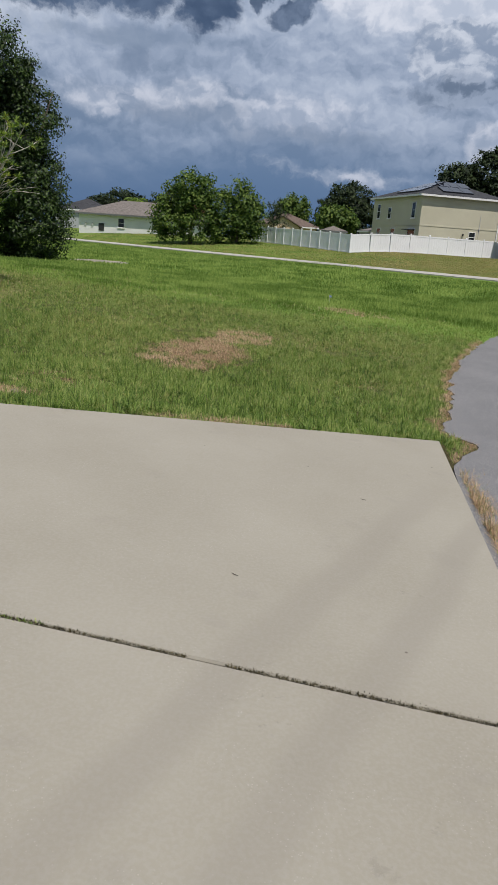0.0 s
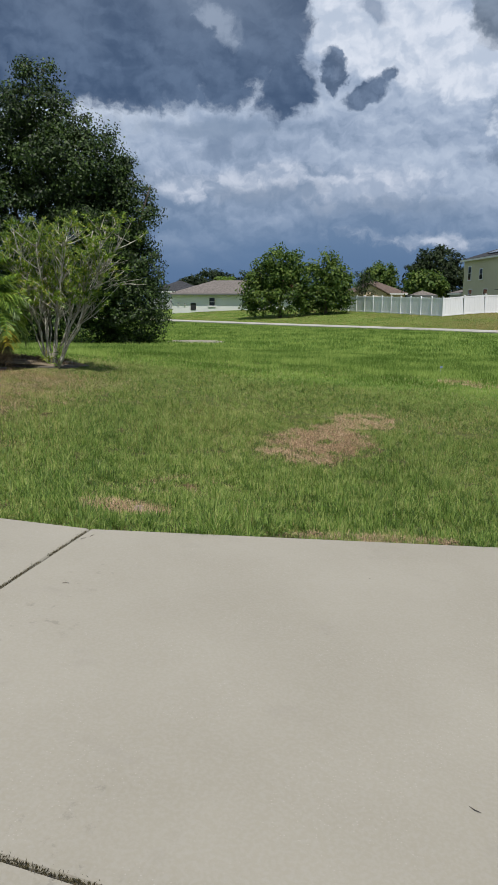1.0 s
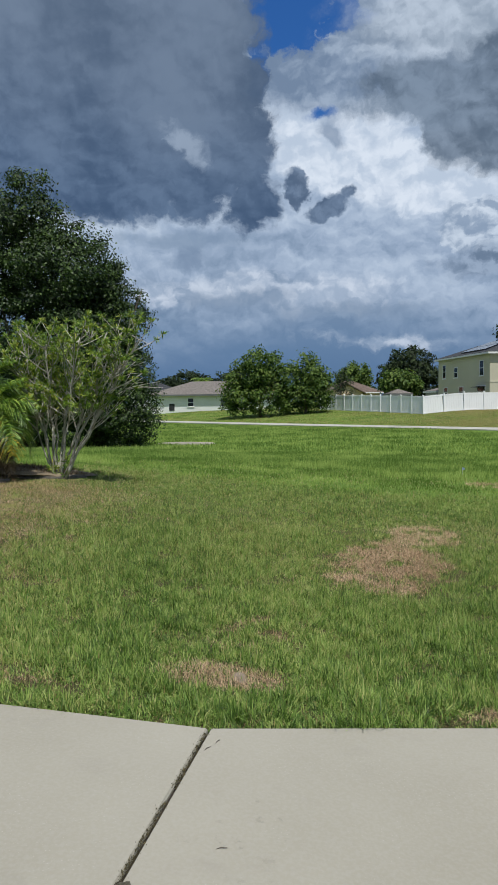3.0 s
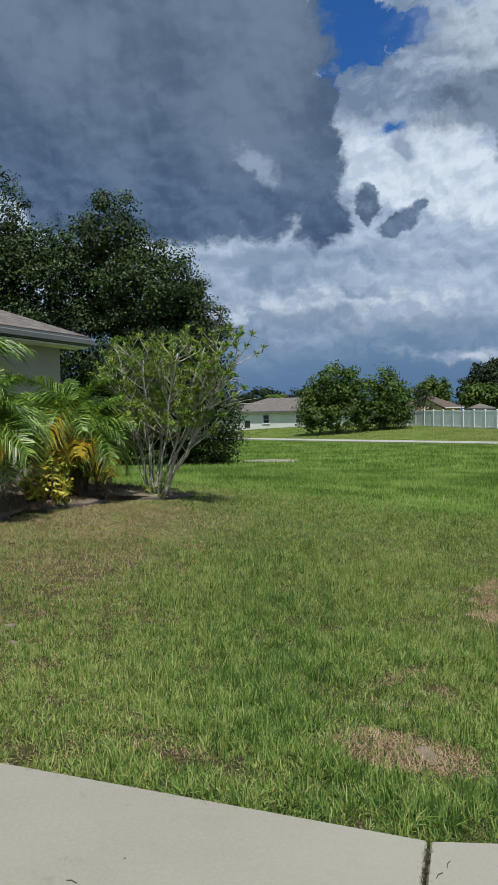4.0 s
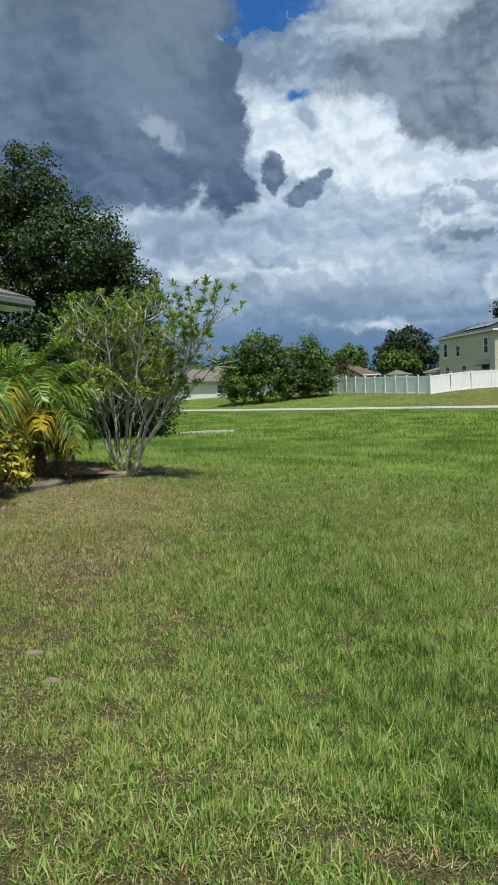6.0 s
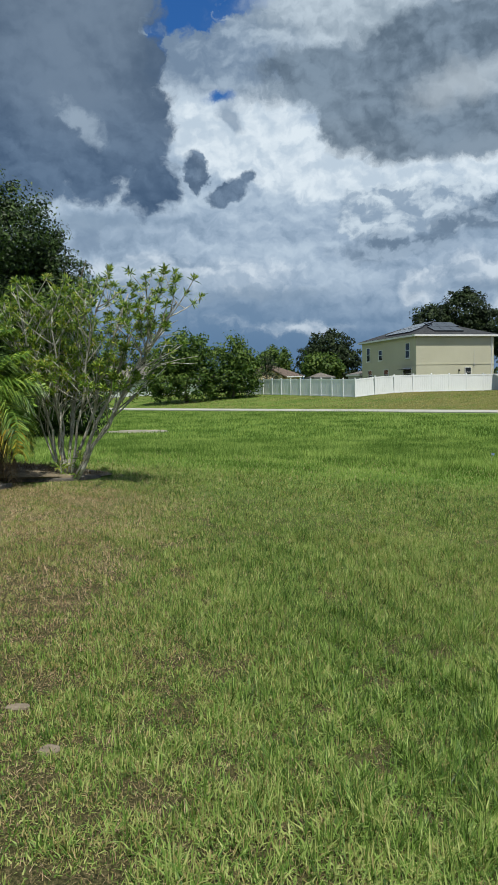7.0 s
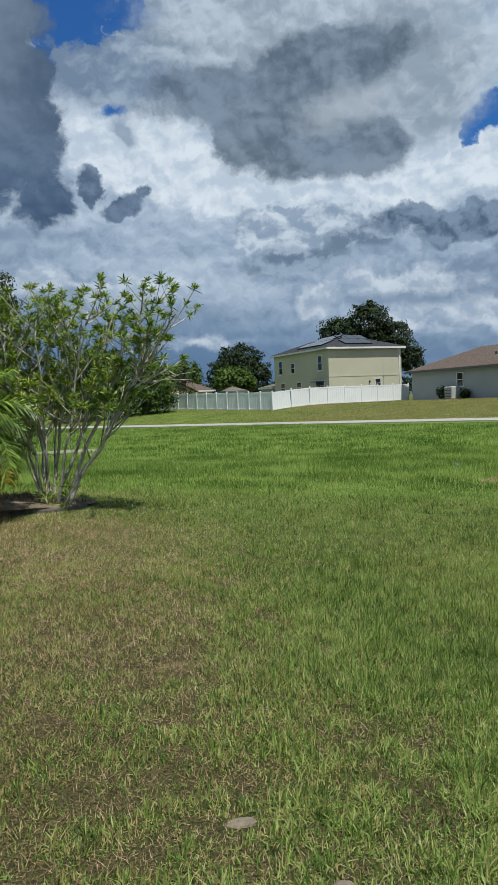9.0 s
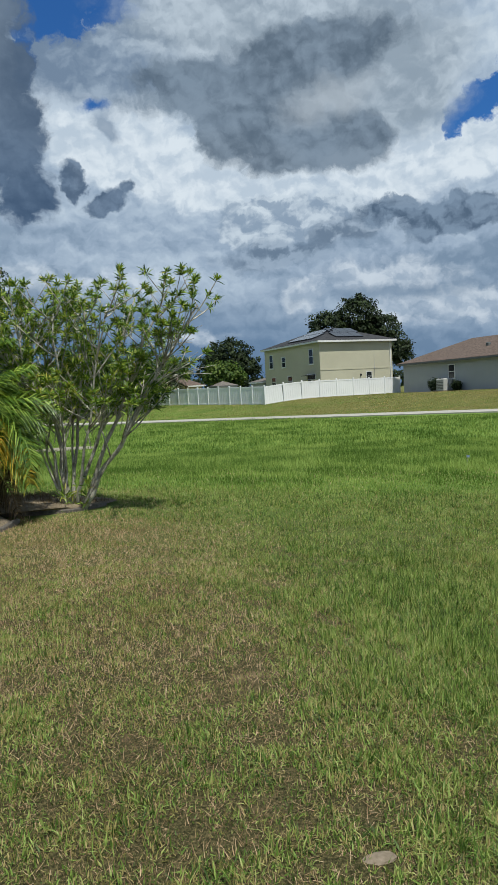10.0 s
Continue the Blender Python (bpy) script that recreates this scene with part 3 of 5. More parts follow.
def slab(pa, name, x0, x1, y0, y1):
    """One poured slab of the drive; y1 may be the far edge line."""
    s = Shape()
    n, m = max(2, int((x1 - x0) / 0.25)), 12
    xs = np.linspace(x0, x1, n + 1)
    rows = []
    for j in range(m + 1):
        row = []
        for x in xs:
            top = float(drive_edge(x)) if y1 is None else y1
            y = y0 + (top - y0) * j / m
            row.append((x, y, float(drive_z(x, y))))
        rows.append(row)
    v = [p for r in rows for p in r]
    w = n + 1
    f = [(j * w + i, j * w + i + 1, (j + 1) * w + i + 1, (j + 1) * w + i) for j in range(m) for i in range(n)]
    rim = [i for i in range(n + 1)] + [j * w + n for j in range(1, m + 1)] + [m * w + i for i in range(n - 1, -1, -1)] + [j * w for j in range(m - 1, 0, -1)]
    o = len(v)
    cx, cy = (x0 + x1) / 2, (y0 + (y1 or 5.3)) / 2
    v += [(v[i][0] + (0.008 if v[i][0] > cx else -0.008), v[i][1] + (0.008 if v[i][1] > cy else -0.008), v[i][2] - 0.012) for i in rim]
    v += [(v[i][0] + (0.008 if v[i][0] > cx else -0.008), v[i][1] + (0.008 if v[i][1] > cy else -0.008), v[i][2] - 0.16) for i in rim]
    k = len(rim)
    f += [(rim[i], o + i, o + (i + 1) % k, rim[(i + 1) % k]) for i in range(k)]
    f += [(o + i, o + k + i, o + k + (i + 1) % k, o + (i + 1) % k) for i in range(k)]
    s.add(v, f)
    return part(name, s.mesh(name, CONCRETE), pa)


drive = thing("driveway", label="broom-finished beige concrete driveway in large slabs", category="driveway", kind="structure")
G = 0.015
slab(drive, "slab", -2.2 + G, 1.90, 2.52 + G, None)
slab(drive, "slab", -7.4 + G, -2.2 - G, 2.52 + G, None)
slab(drive, "slab", -2.2 + G, 1.86, -2.6, 2.52 - G)
slab(drive, "slab", -7.4 + G, -2.2 - G, -2.6, 2.52 - G)
slab(drive, "slab", -12.0, -7.4 - G, -2.6, 2.52 - G)
slab(drive, "slab", -12.0, -7.4 - G, 2.52 + G, None)
slab(drive, "slab", -2.2 + G, 1.80, -8.0, -2.6 - G)
slab(drive, "slab", -7.4 + G, -2.2 - G, -8.0, -2.6 - G)


def joint_dirt(x0, y0, x1, y1):
    """A strip of dark dirt a little below the top of the slabs."""
    v = []
    for t in np.linspace(0, 1, 24):
        x, y = x0 + (x1 - x0) * t, y0 + (y1 - y0) * t
        z = float(drive_z(x, y)) - 0.022
        ox, oy = (0.0, 0.02) if y0 == y1 else (0.02, 0.0)
        v += [(x - ox, y - oy, z), (x + ox, y + oy, z), (x + ox, y + oy, z - 0.1), (x - ox, y - oy, z - 0.1)]
    f = [(4 * i + j, 4 * i + (j + 1) % 4, 4 * i + 4 + (j + 1) % 4, 4 * i + 4 + j) for i in range(23) for j in range(4)]
    part("joint", mesh("joint", v, f, JOINT), drive, "dark dirt-filled joint")


JOINT = surface("joint_dirt", (0.012, 0.010, 0.008), (0.05, 0.04, 0.03), 6, 60, 1.0, 0.6, 0.006)
joint_dirt(-12, 2.52, 1.85, 2.52)
joint_dirt(-2.2, -8, -2.2, 5.26)

# ---------------------------------------------------------------- houses
def hip_roof(w, d, over, slope, ridge_along="y", thick=0.16):
    """A hipped roof over a plan 0..w by 0..d with its eaves at z 0. Returns its shape and the fascia's."""
    x0, y0, x1, y1 = -over, -over, w + over, d + over
    half = min(x1 - x0, y1 - y0) / 2
    h = half * slope
    if (y1 - y0) >= (x1 - x0):
        r = [((x0 + x1) / 2, y0 + half, h), ((x0 + x1) / 2, y1 - half, h)]
    else:
        r = [(x0 + half, (y0 + y1) / 2, h), (x1 - half, (y0 + y1) / 2, h)]
    e = [(x0, y0, 0), (x1, y0, 0), (x1, y1, 0), (x0, y1, 0)]
    roof = Shape()
    v = [(x, y, z + thick) for x, y, z in e + r] + e
    if (y1 - y0) >= (x1 - x0):
        f = [(0, 1, 4), (1, 2, 5, 4), (2, 3, 5), (3, 0, 4, 5)]
    else:
        f = [(0, 1, 5, 4), (1, 2, 5), (2, 3, 4, 5), (3, 0, 4)]
    roof.add(v, f + [(6, 7, 1, 0), (7, 8, 2, 1), (8, 9, 3, 2), (9, 6, 0, 3), (9, 8, 7, 6)])
    fas = Shape()
    t, b = 0.03, 0.2
    fas.box(x0 - t, y0 - t, -b + thick - 0.03, x1 + t, y0, thick - 0.03).box(x0 - t, y1, -b + thick - 0.03, x1 + t, y1 + t, thick - 0.03)
    fas.box(x0 - t, y0, -b + thick - 0.03, x0, y1, thick - 0.03).box(x1, y0, -b + thick - 0.03, x1 + t, y1, thick - 0.03)
    return roof, fas, r


def window(pa, face, along, z, w, h, size, frame_mat=None):
    """A sash window on a wall of a w by d house: face 'x0', 'y0' or 'x1'."""
    fw, fd = 0.07, 0.06

    def lay(shape, a0, z0, a1, z1, d0, d1):
        if face == "y0":
            shape.box(a0, -d1, z0, a1, -d0, z1)
        elif face == "x0":
            shape.box(-d1, a0, z0, -d0, a1, z1)
        else:
            shape.box(size[0] + d0, a0, z0, size[0] + d1, a1, z1)
        return shape
    s = Shape()
    lay(s, along, z, along + fw, z + h, 0.0, fd)
    lay(s, along + w - fw, z, along + w, z + h, 0.0, fd)
    lay(s, along + fw, z, along + w - fw, z + fw, 0.0, fd)
    lay(s, along + fw, z + h - fw, along + w - fw, z + h, 0.0, fd)
    lay(s, along + fw, z + h / 2 - 0.025, along + w - fw, z + h / 2 + 0.025, 0.0, fd - 0.01)
    win = part("window", s.mesh("window", frame_mat or WHITE), pa, "white sash window")
    for z0, z1 in ((z + fw, z + h / 2 - 0.025), (z + h / 2 + 0.025, z + h - fw)):
        part("pane", lay(Shape(), along + fw, z0, along + w - fw, z1, 0.004, 0.02).mesh("pane", GLASS), win)
    part("sill", lay(Shape(), along - 0.06, z - 0.08, along + w + 0.06, z, 0.0, 0.10).mesh("sill", frame_mat or WHITE), win)
    return win


def house(at, turn, w, d, h, slope, over, wall, roof_mat, fascia, label):
    hs = thing("house", at, turn, label, "house")
    part("wall", Shape().box(0, 0, -1.2, w, d, h).mesh("wall", wall), hs)
    roof, fas, ridge = hip_roof(w, d, over, slope)
    for shape, name, mat in ((roof, "roof", roof_mat), (fas, "fascia", fascia)):
        ob = part(name, shape.mesh(name, mat), hs)
        ob.location = (0, 0, h)
    return hs


# the two-storey house behind the fence
TWO = (9.9, 14.0)
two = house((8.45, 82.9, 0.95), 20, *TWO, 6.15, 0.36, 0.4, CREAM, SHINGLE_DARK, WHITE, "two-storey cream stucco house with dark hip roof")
for y in (1.4, 8.2, 11.6):
    window(two, "x0", y, 3.75, 1.0, 1.75 if y != 8.2 else 1.3, TWO)
for y in (1.0, 6.6, 11.0):
    window(two, "x0", y, 1.35, 2.0 if y == 1.0 else 1.2, 1.3, TWO)
window(two, "y0", 6.1, 1.5, 0.85, 1.15, TWO)
part("band", Shape().box(-0.03, -0.03, 2.95, TWO[0] + 0.03, 0.0, 3.09).box(-0.03, 0.0, 2.95, 0.0, TWO[1], 3.09).mesh("band", CREAM), two, "raised stucco band between the storeys")
part("downspout", Shape().box(TWO[0] - 0.35, -0.09, 0.3, TWO[0] - 0.25, 0.0, 6.1).mesh("downspout", WHITE), two, "white downspout")
part("conduit", Shape().box(7.3, -0.04, 0.3, 7.34, 0.0, 4.6).box(7.25, -0.1, 2.9, 7.4, 0.0, 3.1).mesh("conduit", METAL), two, "thin grey conduit")
part("wall_lamp", Shape().box(5.3, -0.16, 2.15, 5.45, 0.0, 2.4, 0.02).mesh("wall_lamp", DARK), two, "small dark wall lamp")
part("awning", Shape().box(-0.7, 1.0, 2.45, 0.0, 3.2, 2.52).mesh("awning", DARK), two, "dark narrow awning over a window")


def solar(pa, corners):
    """One framed panel from its four corners on the roof."""
    c = [Vector(p) for p in corners]
    nrm = (c[1] - c[0]).cross(c[3] - c[0]).normalized() * 0.06
    s = Shape().add([p + nrm for p in c] + [p - nrm for p in c], [(0, 1, 2, 3), (7, 6, 5, 4), (0, 4, 5, 1), (1, 5, 6, 2), (2, 6, 7, 3), (3, 7, 4, 0)])
    part("solar_panel", s.mesh("solar_panel", SOLAR), pa, "dark glossy solar panel")


def roof_point(u, t, side):
    """A point on the two-storey house's roof: u along the eave, t up the slope, in metres."""
    z = 6.15 + 0.16 + 0.10 + 0.36 * t
    return (u, -0.4 + t, z) if side == "front" else (-0.4 + t, u, z)


for side, spans in (("front", ((2.6, 0.9, 3), (3.1, 2.7, 3))), ("left", ((2.2, 0.9, 5), (3.2, 2.7, 4)))):
    for u0, t0, count in spans:
        for k in range(count):
            a, b, t1 = u0 + k * 1.25, u0 + k * 1.25 + 1.2, t0 + 1.65
            q = [roof_point(a, t0, side), roof_point(b, t0, side), roof_point(b, t1, side), roof_point(a, t1, side)]
            solar(two, q if side == "front" else q[::-1])

# grey single-storey house beside it: its long shaded side runs towards the camera
GREY = (10.5, 17.0)
v20 = (-math.sin(radians(20)), math.cos(radians(20)))
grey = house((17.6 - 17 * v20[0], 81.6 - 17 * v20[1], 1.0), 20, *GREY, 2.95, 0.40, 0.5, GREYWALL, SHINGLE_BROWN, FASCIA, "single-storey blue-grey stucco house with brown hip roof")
window(grey, "x0", 8.6, 1.15, 1.0, 1.45, GREY)
part("roof_vent", Shape().box(2.2, 6.2, 4.2, 2.6, 6.6, 4.55, 0.05).mesh("roof_vent", FASCIA), grey, "small grey roof vent")
ac = thing("air_conditioner", (0, 0, 0), 0, "beige air conditioner standing beside the grey house", "air conditioner")
ax, ay = 17.6 - 7.5 * v20[0] - 0.7 * math.cos(radians(20)), 81.6 - 7.5 * v20[1] - 0.7 * math.sin(radians(20))
ac.matrix_world = pose(ax, ay, float(gz(ax, ay)) - 0.02, 0, 0, 20) @ Matrix.Diagonal((1.3, 1.3, 1.3, 1))
part("casing", Shape().box(-0.45, -0.45, 0.08, 0.45, 0.45, 1.0, 0.06).mesh("casing", METAL), ac)
part("base_pad", Shape().box(-0.55, -0.55, -0.3, 0.55, 0.55, 0.08).mesh("base_pad", STONE), ac)
for k in range(6):
    part("slat", Shape().box(-0.47, -0.4, 0.2 + 0.12 * k, -0.452, 0.4, 0.24 + 0.12 * k).mesh("slat", DARK), ac)

# white house far across the field
WH = (17.5, 9.5)
white = house((-36.7, 98.2, 0.55), -2, *WH, 2.45, 0.38, 0.5, WHITE, SHINGLE_GREY, FASCIA, "white single-storey house with grey hip roof")
for a in (5.7, 10.6, 14.2):
    window(white, "y0", a, 0.85, 0.95, 1.25, WH)
part("service_door", Shape().box(2.9, -0.05, 0.3, 3.7, 0.0, 1.3).mesh("service_door", DARK), white, "dark low hatch")
for a in (0.9, 1.9):
    part("meter_box", Shape().box(a, -0.12, 0.95, a + 0.2, 0.0, 1.3).mesh("meter_box", METAL), white)

# low houses behind the fence and behind the white house
peach = house((-12.5, 115, 1.0), 18, 8.5, 10, 2.35, 0.46, 0.5, PEACH, SHINGLE_BROWN, WHITE, "peach house with brown roof behind the fence")
part("gable", Shape().add([(-0.2, -1.4, 1.5), (5.2, -1.4, 1.5), (5.2, -1.4, 2.4), (2.5, -1.4, 3.75), (-0.2, -1.4, 2.4), (-0.2, 3, 1.5), (5.2, 3, 1.5), (5.2, 3, 2.4), (2.5, 3, 3.75), (-0.2, 3, 2.4)],
                          [(0, 1, 2, 3, 4), (9, 8, 7, 6, 5), (0, 5, 6, 1), (1, 6, 7, 2), (4, 9, 5, 0)]).mesh("gable", PEACH), peach, "peach stucco gable end")
part("gable_roof", Shape().add([(-0.7, -1.8, 2.20), (2.5, -1.8, 3.80), (5.7, -1.8, 2.20), (-0.7, 3.2, 2.20), (2.5, 3.2, 3.80), (5.7, 3.2, 2.20), (-0.7, -1.8, 2.36), (2.5, -1.8, 3.96), (5.7, -1.8, 2.36), (-0.7, 3.2, 2.36), (2.5, 3.2, 3.96), (5.7, 3.2, 2.36)],
                               [(6, 7, 10, 9), (7, 8, 11, 10), (0, 3, 4, 1), (1, 4, 5, 2), (0, 1, 7, 6), (1, 2, 8, 7), (0, 6, 9, 3), (2, 5, 11, 8)]).mesh("gable_roof", SHINGLE_BROWN), peach, "brown shingled gable roof")
shed = house((-2.4, 104, 0.9), 20, 3.0, 3.2, 2.0, 0.40, 0.15, GREYWALL, SHINGLE_GREY, FASCIA, "small grey garden shed behind the fence")
annex = house((3.6, 98, 0.9), 20, 3.4, 4.0, 2.2, 0.30, 0.25, GREYWALL, SHINGLE_GREY, WHITE, "low grey lean-to beside the cream house")
red = house((-33.5, 124, 0.6), 5, 11, 10, 3.0, 0.5, 0.5, WHITE, SHINGLE_RED, WHITE, "far house with a terracotta roof")
slate = house((-50, 122, 0.6), 5, 9, 9, 3.2, 0.42, 0.4, GREYWALL, SHINGLE_DARK, WHITE, "far grey house with dark roof")

# the neighbour's house beside the lawn
NEAR = (11.0, 12.0)
near_house = house((-24.3, 6.96, 0.42), -10, *NEAR, 3.28, 0.42, 0.5, BEIGE, SHINGLE_LIGHT, FASCIA, "beige stucco house with weathered shingle hip roof")
window(near_house, "x1", 7.9, 1.05, 1.4, 1.7, NEAR)
part("window_trim", Shape().box(NEAR[0], 7.7, 0.85, NEAR[0] + 0.05, 7.88, 2.95).box(NEAR[0], 9.32, 0.85, NEAR[0] + 0.05, 9.5, 2.95).box(NEAR[0], 7.88, 2.77, NEAR[0] + 0.05, 9.32, 2.95).mesh("window_trim", WHITE), near_house, "raised pale trim round the window")
window(near_house, "x1", 2.6, 0.85, 1.5, 1.9, NEAR)
part("gutter", Shape().box(NEAR[0] + 0.5 + 0.03, -0.5, 3.24, NEAR[0] + 0.5 + 0.14, 12.5, 3.36, 0.02).mesh("gutter", FASCIA), near_house, "grey gutter along the eave")
part("soffit", Shape().box(NEAR[0], -0.45, 3.16, NEAR[0] + 0.48, 12.45, 3.2).mesh("soffit", WHITE), near_house)


# ---------------------------------------------------------------- fence
def fence(points, panel, label):
    fe = thing("fence", (*points[0], 0), 0, label, "fence", "white garden fence")
    ox, oy = points[0]
    (x0, y0), (x1, y1) = points
    length = math.hypot(x1 - x0, y1 - y0)
    ux, uy = (x1 - x0) / length, (y1 - y0) / length
    turn = math.degrees(math.atan2(uy, ux))
    count = round(length / panel)
    step = length / count
    post = Shape().box(-0.065, -0.065, -0.3, 0.065, 0.065, 1.86, 0.008).box(-0.08, -0.08, 1.86, 0.08, 0.08, 1.93, 0.03).mesh("post", VINYL)
    w = step - 0.13
    k = round(w / 0.28)
    prof = []
    for i in range(k):
        u0, u1 = 0.065 + w * i / k, 0.065 + w * (i + 1) / k
        prof += [(u0, 0.004), (u0 + 0.012, 0.014), (u1 - 0.012, 0.014)]
    prof.append((0.065 + w, 0.004))
    ring = [(u, -d) for u, d in prof] + [(u, d) for u, d in prof[::-1]]
    m = len(ring)
    board = Shape().add([(u, d, z) for z in (0.14, 1.64) for u, d in ring], [(i, (i + 1) % m, m + (i + 1) % m, m + i) for i in range(m)]).mesh("panel", VINYL)
    rail = Shape().box(0.065, -0.03, 0, step - 0.065, 0.03, 0.14, 0.008).mesh("rail", VINYL)
    for i in range(count + 1):
        x, y = x0 + ux * step * i, y0 + uy * step * i
        z = float(gz(x, y))
        ob = part("post", post, fe)
        ob.matrix_local = pose(x - ox, y - oy, z, 0, 0, turn)
        if i < count:
            z2 = float(gz(x + ux * step, y + uy * step))
            tilt = math.degrees(math.atan2(z2 - z, step))
            for name, me, dz in (("panel", board, 0.02), ("rail", rail, 0.03), ("rail", rail, 1.66)):
                ob = part(name, me, fe)
                ob.matrix_local = pose(x - ox, y - oy, z + dz, 0, -tilt, turn)


fence([(1.03, 73.8), (-10.84, 88.1)], 1.7, "tall white vinyl privacy fence with capped posts, in shade")
fence([(1.05, 73.75), (17.5, 82.9)], 2.35, "tall white vinyl privacy fence in full sun")


# ---------------------------------------------------------------- trees and shrubs
def leaf_mesh(name, centers, length, width, mat, lean=0.5, droop=0.0, face=None):
    """Many small folded leaves at the given places, each an island of two triangles, facing the given ways."""
    n = len(centers)
    if face is None:
        face = rng.normal(size=(n, 3))
    face = face / (np.linalg.norm(face, axis=1, keepdims=True) + 1e-9)
    d = rng.normal(size=(n, 3))
    d -= face * (d * face).sum(1, keepdims=True) * (1 - 0.4 * lean)
    d[:, 2] -= droop
    d /= np.linalg.norm(d, axis=1, keepdims=True) + 1e-9
    s = np.cross(face, d)
    s /= np.linalg.norm(s, axis=1, keepdims=True) + 1e-9
    L = (length * rng.uniform(0.6, 1.3, (n, 1)))
    W = (width * rng.uniform(0.7, 1.3, (n, 1))) / 2
    fold = np.cross(d, s) * W * 0.4
    v = np.stack([centers, centers + d * L * 0.45 + s * W + fold, centers + d * L, centers + d * L * 0.5 - s * W + fold], 1).reshape(-1, 3)
    i = np.arange(n) * 4
    f = np.concatenate([np.stack([i, i + 2, i + 1], -1), np.stack([i, i + 3, i + 2], -1)])
    return mesh(name, v, f, mat)


def crown_points(blobs, clumps, per, spread, hollow=0.75):
    """Leaf places in clumps near the skin of a set of ellipsoids (x, y, z, rx, ry, rz), and the ways the leaves face."""
    blobs = np.array(blobs, float)
    weight = blobs[:, 3] * blobs[:, 4] + blobs[:, 4] * blobs[:, 5] + blobs[:, 3] * blobs[:, 5]
    pick = rng.choice(len(blobs), clumps, p=weight / weight.sum())
    d = rng.normal(size=(clumps, 3))
    d /= np.linalg.norm(d, axis=1, keepdims=True)
    r = hollow + (1.04 - hollow) * rng.random((clumps, 1)) ** 0.6 + 0.22 * rng.random((clumps, 1)) * (rng.random((clumps, 1)) > 0.78)
    c = blobs[pick, :3] + d * r * blobs[pick, 3:]
    size = spread * rng.uniform(0.5, 1.55, (clumps, 1, 1))
    way = rng.normal(size=(clumps, per, 3))
    way /= np.linalg.norm(way, axis=2, keepdims=True)
    ball = way * rng.random((clumps, per, 1)) ** 0.35
    p = c[:, None, :] + 1.6 * ball * size * np.array([1, 1, 0.75])
    face = way * 0.9 + d[:, None, :] * 0.6 + np.array([0, 0, 0.35]) + 0.45 * rng.normal(size=way.shape)
    return p.reshape(-1, 3), face.reshape(-1, 3)


def tree(at, label, trunk, limbs, blobs, clumps, per, spread, leaf, mat, bark=None, category="tree", droop=0.1, name="tree"):
    """A tapered trunk with limbs that reach into a crown of leaf clumps."""
    x, y = at
    z = float(gz(x, y))
    tr = thing(name, (x, y, z), 0, label, category)
    h, r = trunk
    bark = bark or BARK
    pts = [(0.05 * h * math.sin(k * 1.7) * k / 6, 0.05 * h * math.cos(k * 2.1) * k / 6, -0.2 + (h + 0.2) * k / 6) for k in range(7)]
    part("trunk", Shape().tube(pts, [r * (1.35 if k == 0 else 1 - 0.11 * k) for k in range(7)], 9).mesh("trunk", bark, True), tr)
    for k in range(limbs):
        b = blobs[k % len(blobs)]
        start = Vector(pts[2 + k % 4])
        end = Vector(b[:3]) + Vector(rng.normal(size=3) * np.array(b[3:]) * 0.45)
        mid = (start + end) / 2 + Vector((0, 0, -0.08 * (end - start).length))
        part("limb", Shape().tube([start, (start + mid) / 2, mid, (mid + end) / 2, end], [r * 0.45, r * 0.36, r * 0.27, r * 0.18, r * 0.06], 6).mesh("limb", bark, True), tr)
    p, o = crown_points(blobs, clumps, per, spread, 0.5)
    keep = p[:, 2] > 0.05
    part("crown", leaf_mesh("crown", p[keep], leaf[0], leaf[1], mat, 0.75, droop, o[keep]), tr)
    return tr


# the oaks beside the neighbour's house
tree((-19.2, 33.5), "tall dense dark-green oak beside the beige house", (5.5, 0.42), 9,
     [(0.2, 0, 11.4, 1.7, 1.8, 2.0), (-0.6, 0, 9.6, 2.7, 2.6, 2.9), (-2.7, -0.6, 9.0, 2.8, 2.6, 3.0), (2.3, -0.5, 8.3, 2.4, 2.4, 2.4), (0.2, -1.2, 5.2, 3.6, 2.4, 2.6), (2.7, -0.6, 4.6, 2.3, 2.2, 2.6), (-2.8, -0.8, 3.8, 2.4, 2.2, 3.0), (0.6, -0.6, 2.2, 3.4, 2.2, 2.2)],
     1000, 95, 0.37, (0.15, 0.10), OAK_LEAF)
tree((-25.2, 32.0), "tall oak with a broad dark crown behind the house", (5.8, 0.45), 8,
     [(0.3, 0, 12.4, 1.6, 1.7, 2.2), (-0.4, 0, 10.4, 2.7, 2.6, 3.0), (-2.6, 0, 9.0, 3.0, 2.6, 3.0), (2.2, -0.4, 8.0, 2.4, 2.4, 2.5), (0, -0.8, 5.4, 4.0, 2.5, 3.0), (0, -0.6, 2.6, 4.0, 2.4, 2.6)],
     650, 90, 0.40, (0.155, 0.105), OAK_LEAF)
tree((-16.0, 34.6), "oak with branches hanging low over the grass", (4.6, 0.32), 8,
     [(-0.6, 0, 8.0, 1.9, 2.0, 2.3), (0.7, 0, 6.4, 1.7, 1.8, 2.0), (-1.6, -0.4, 5.6, 2.3, 2.0, 2.4), (1.0, -0.2, 4.2, 1.7, 1.8, 1.9), (0, -0.6, 2.6, 2.6, 2.0, 2.4), (1.5, -0.4, 1.7, 1.6, 1.6, 1.8)],
     720, 90, 0.34, (0.145, 0.095), OAK_LEAF)
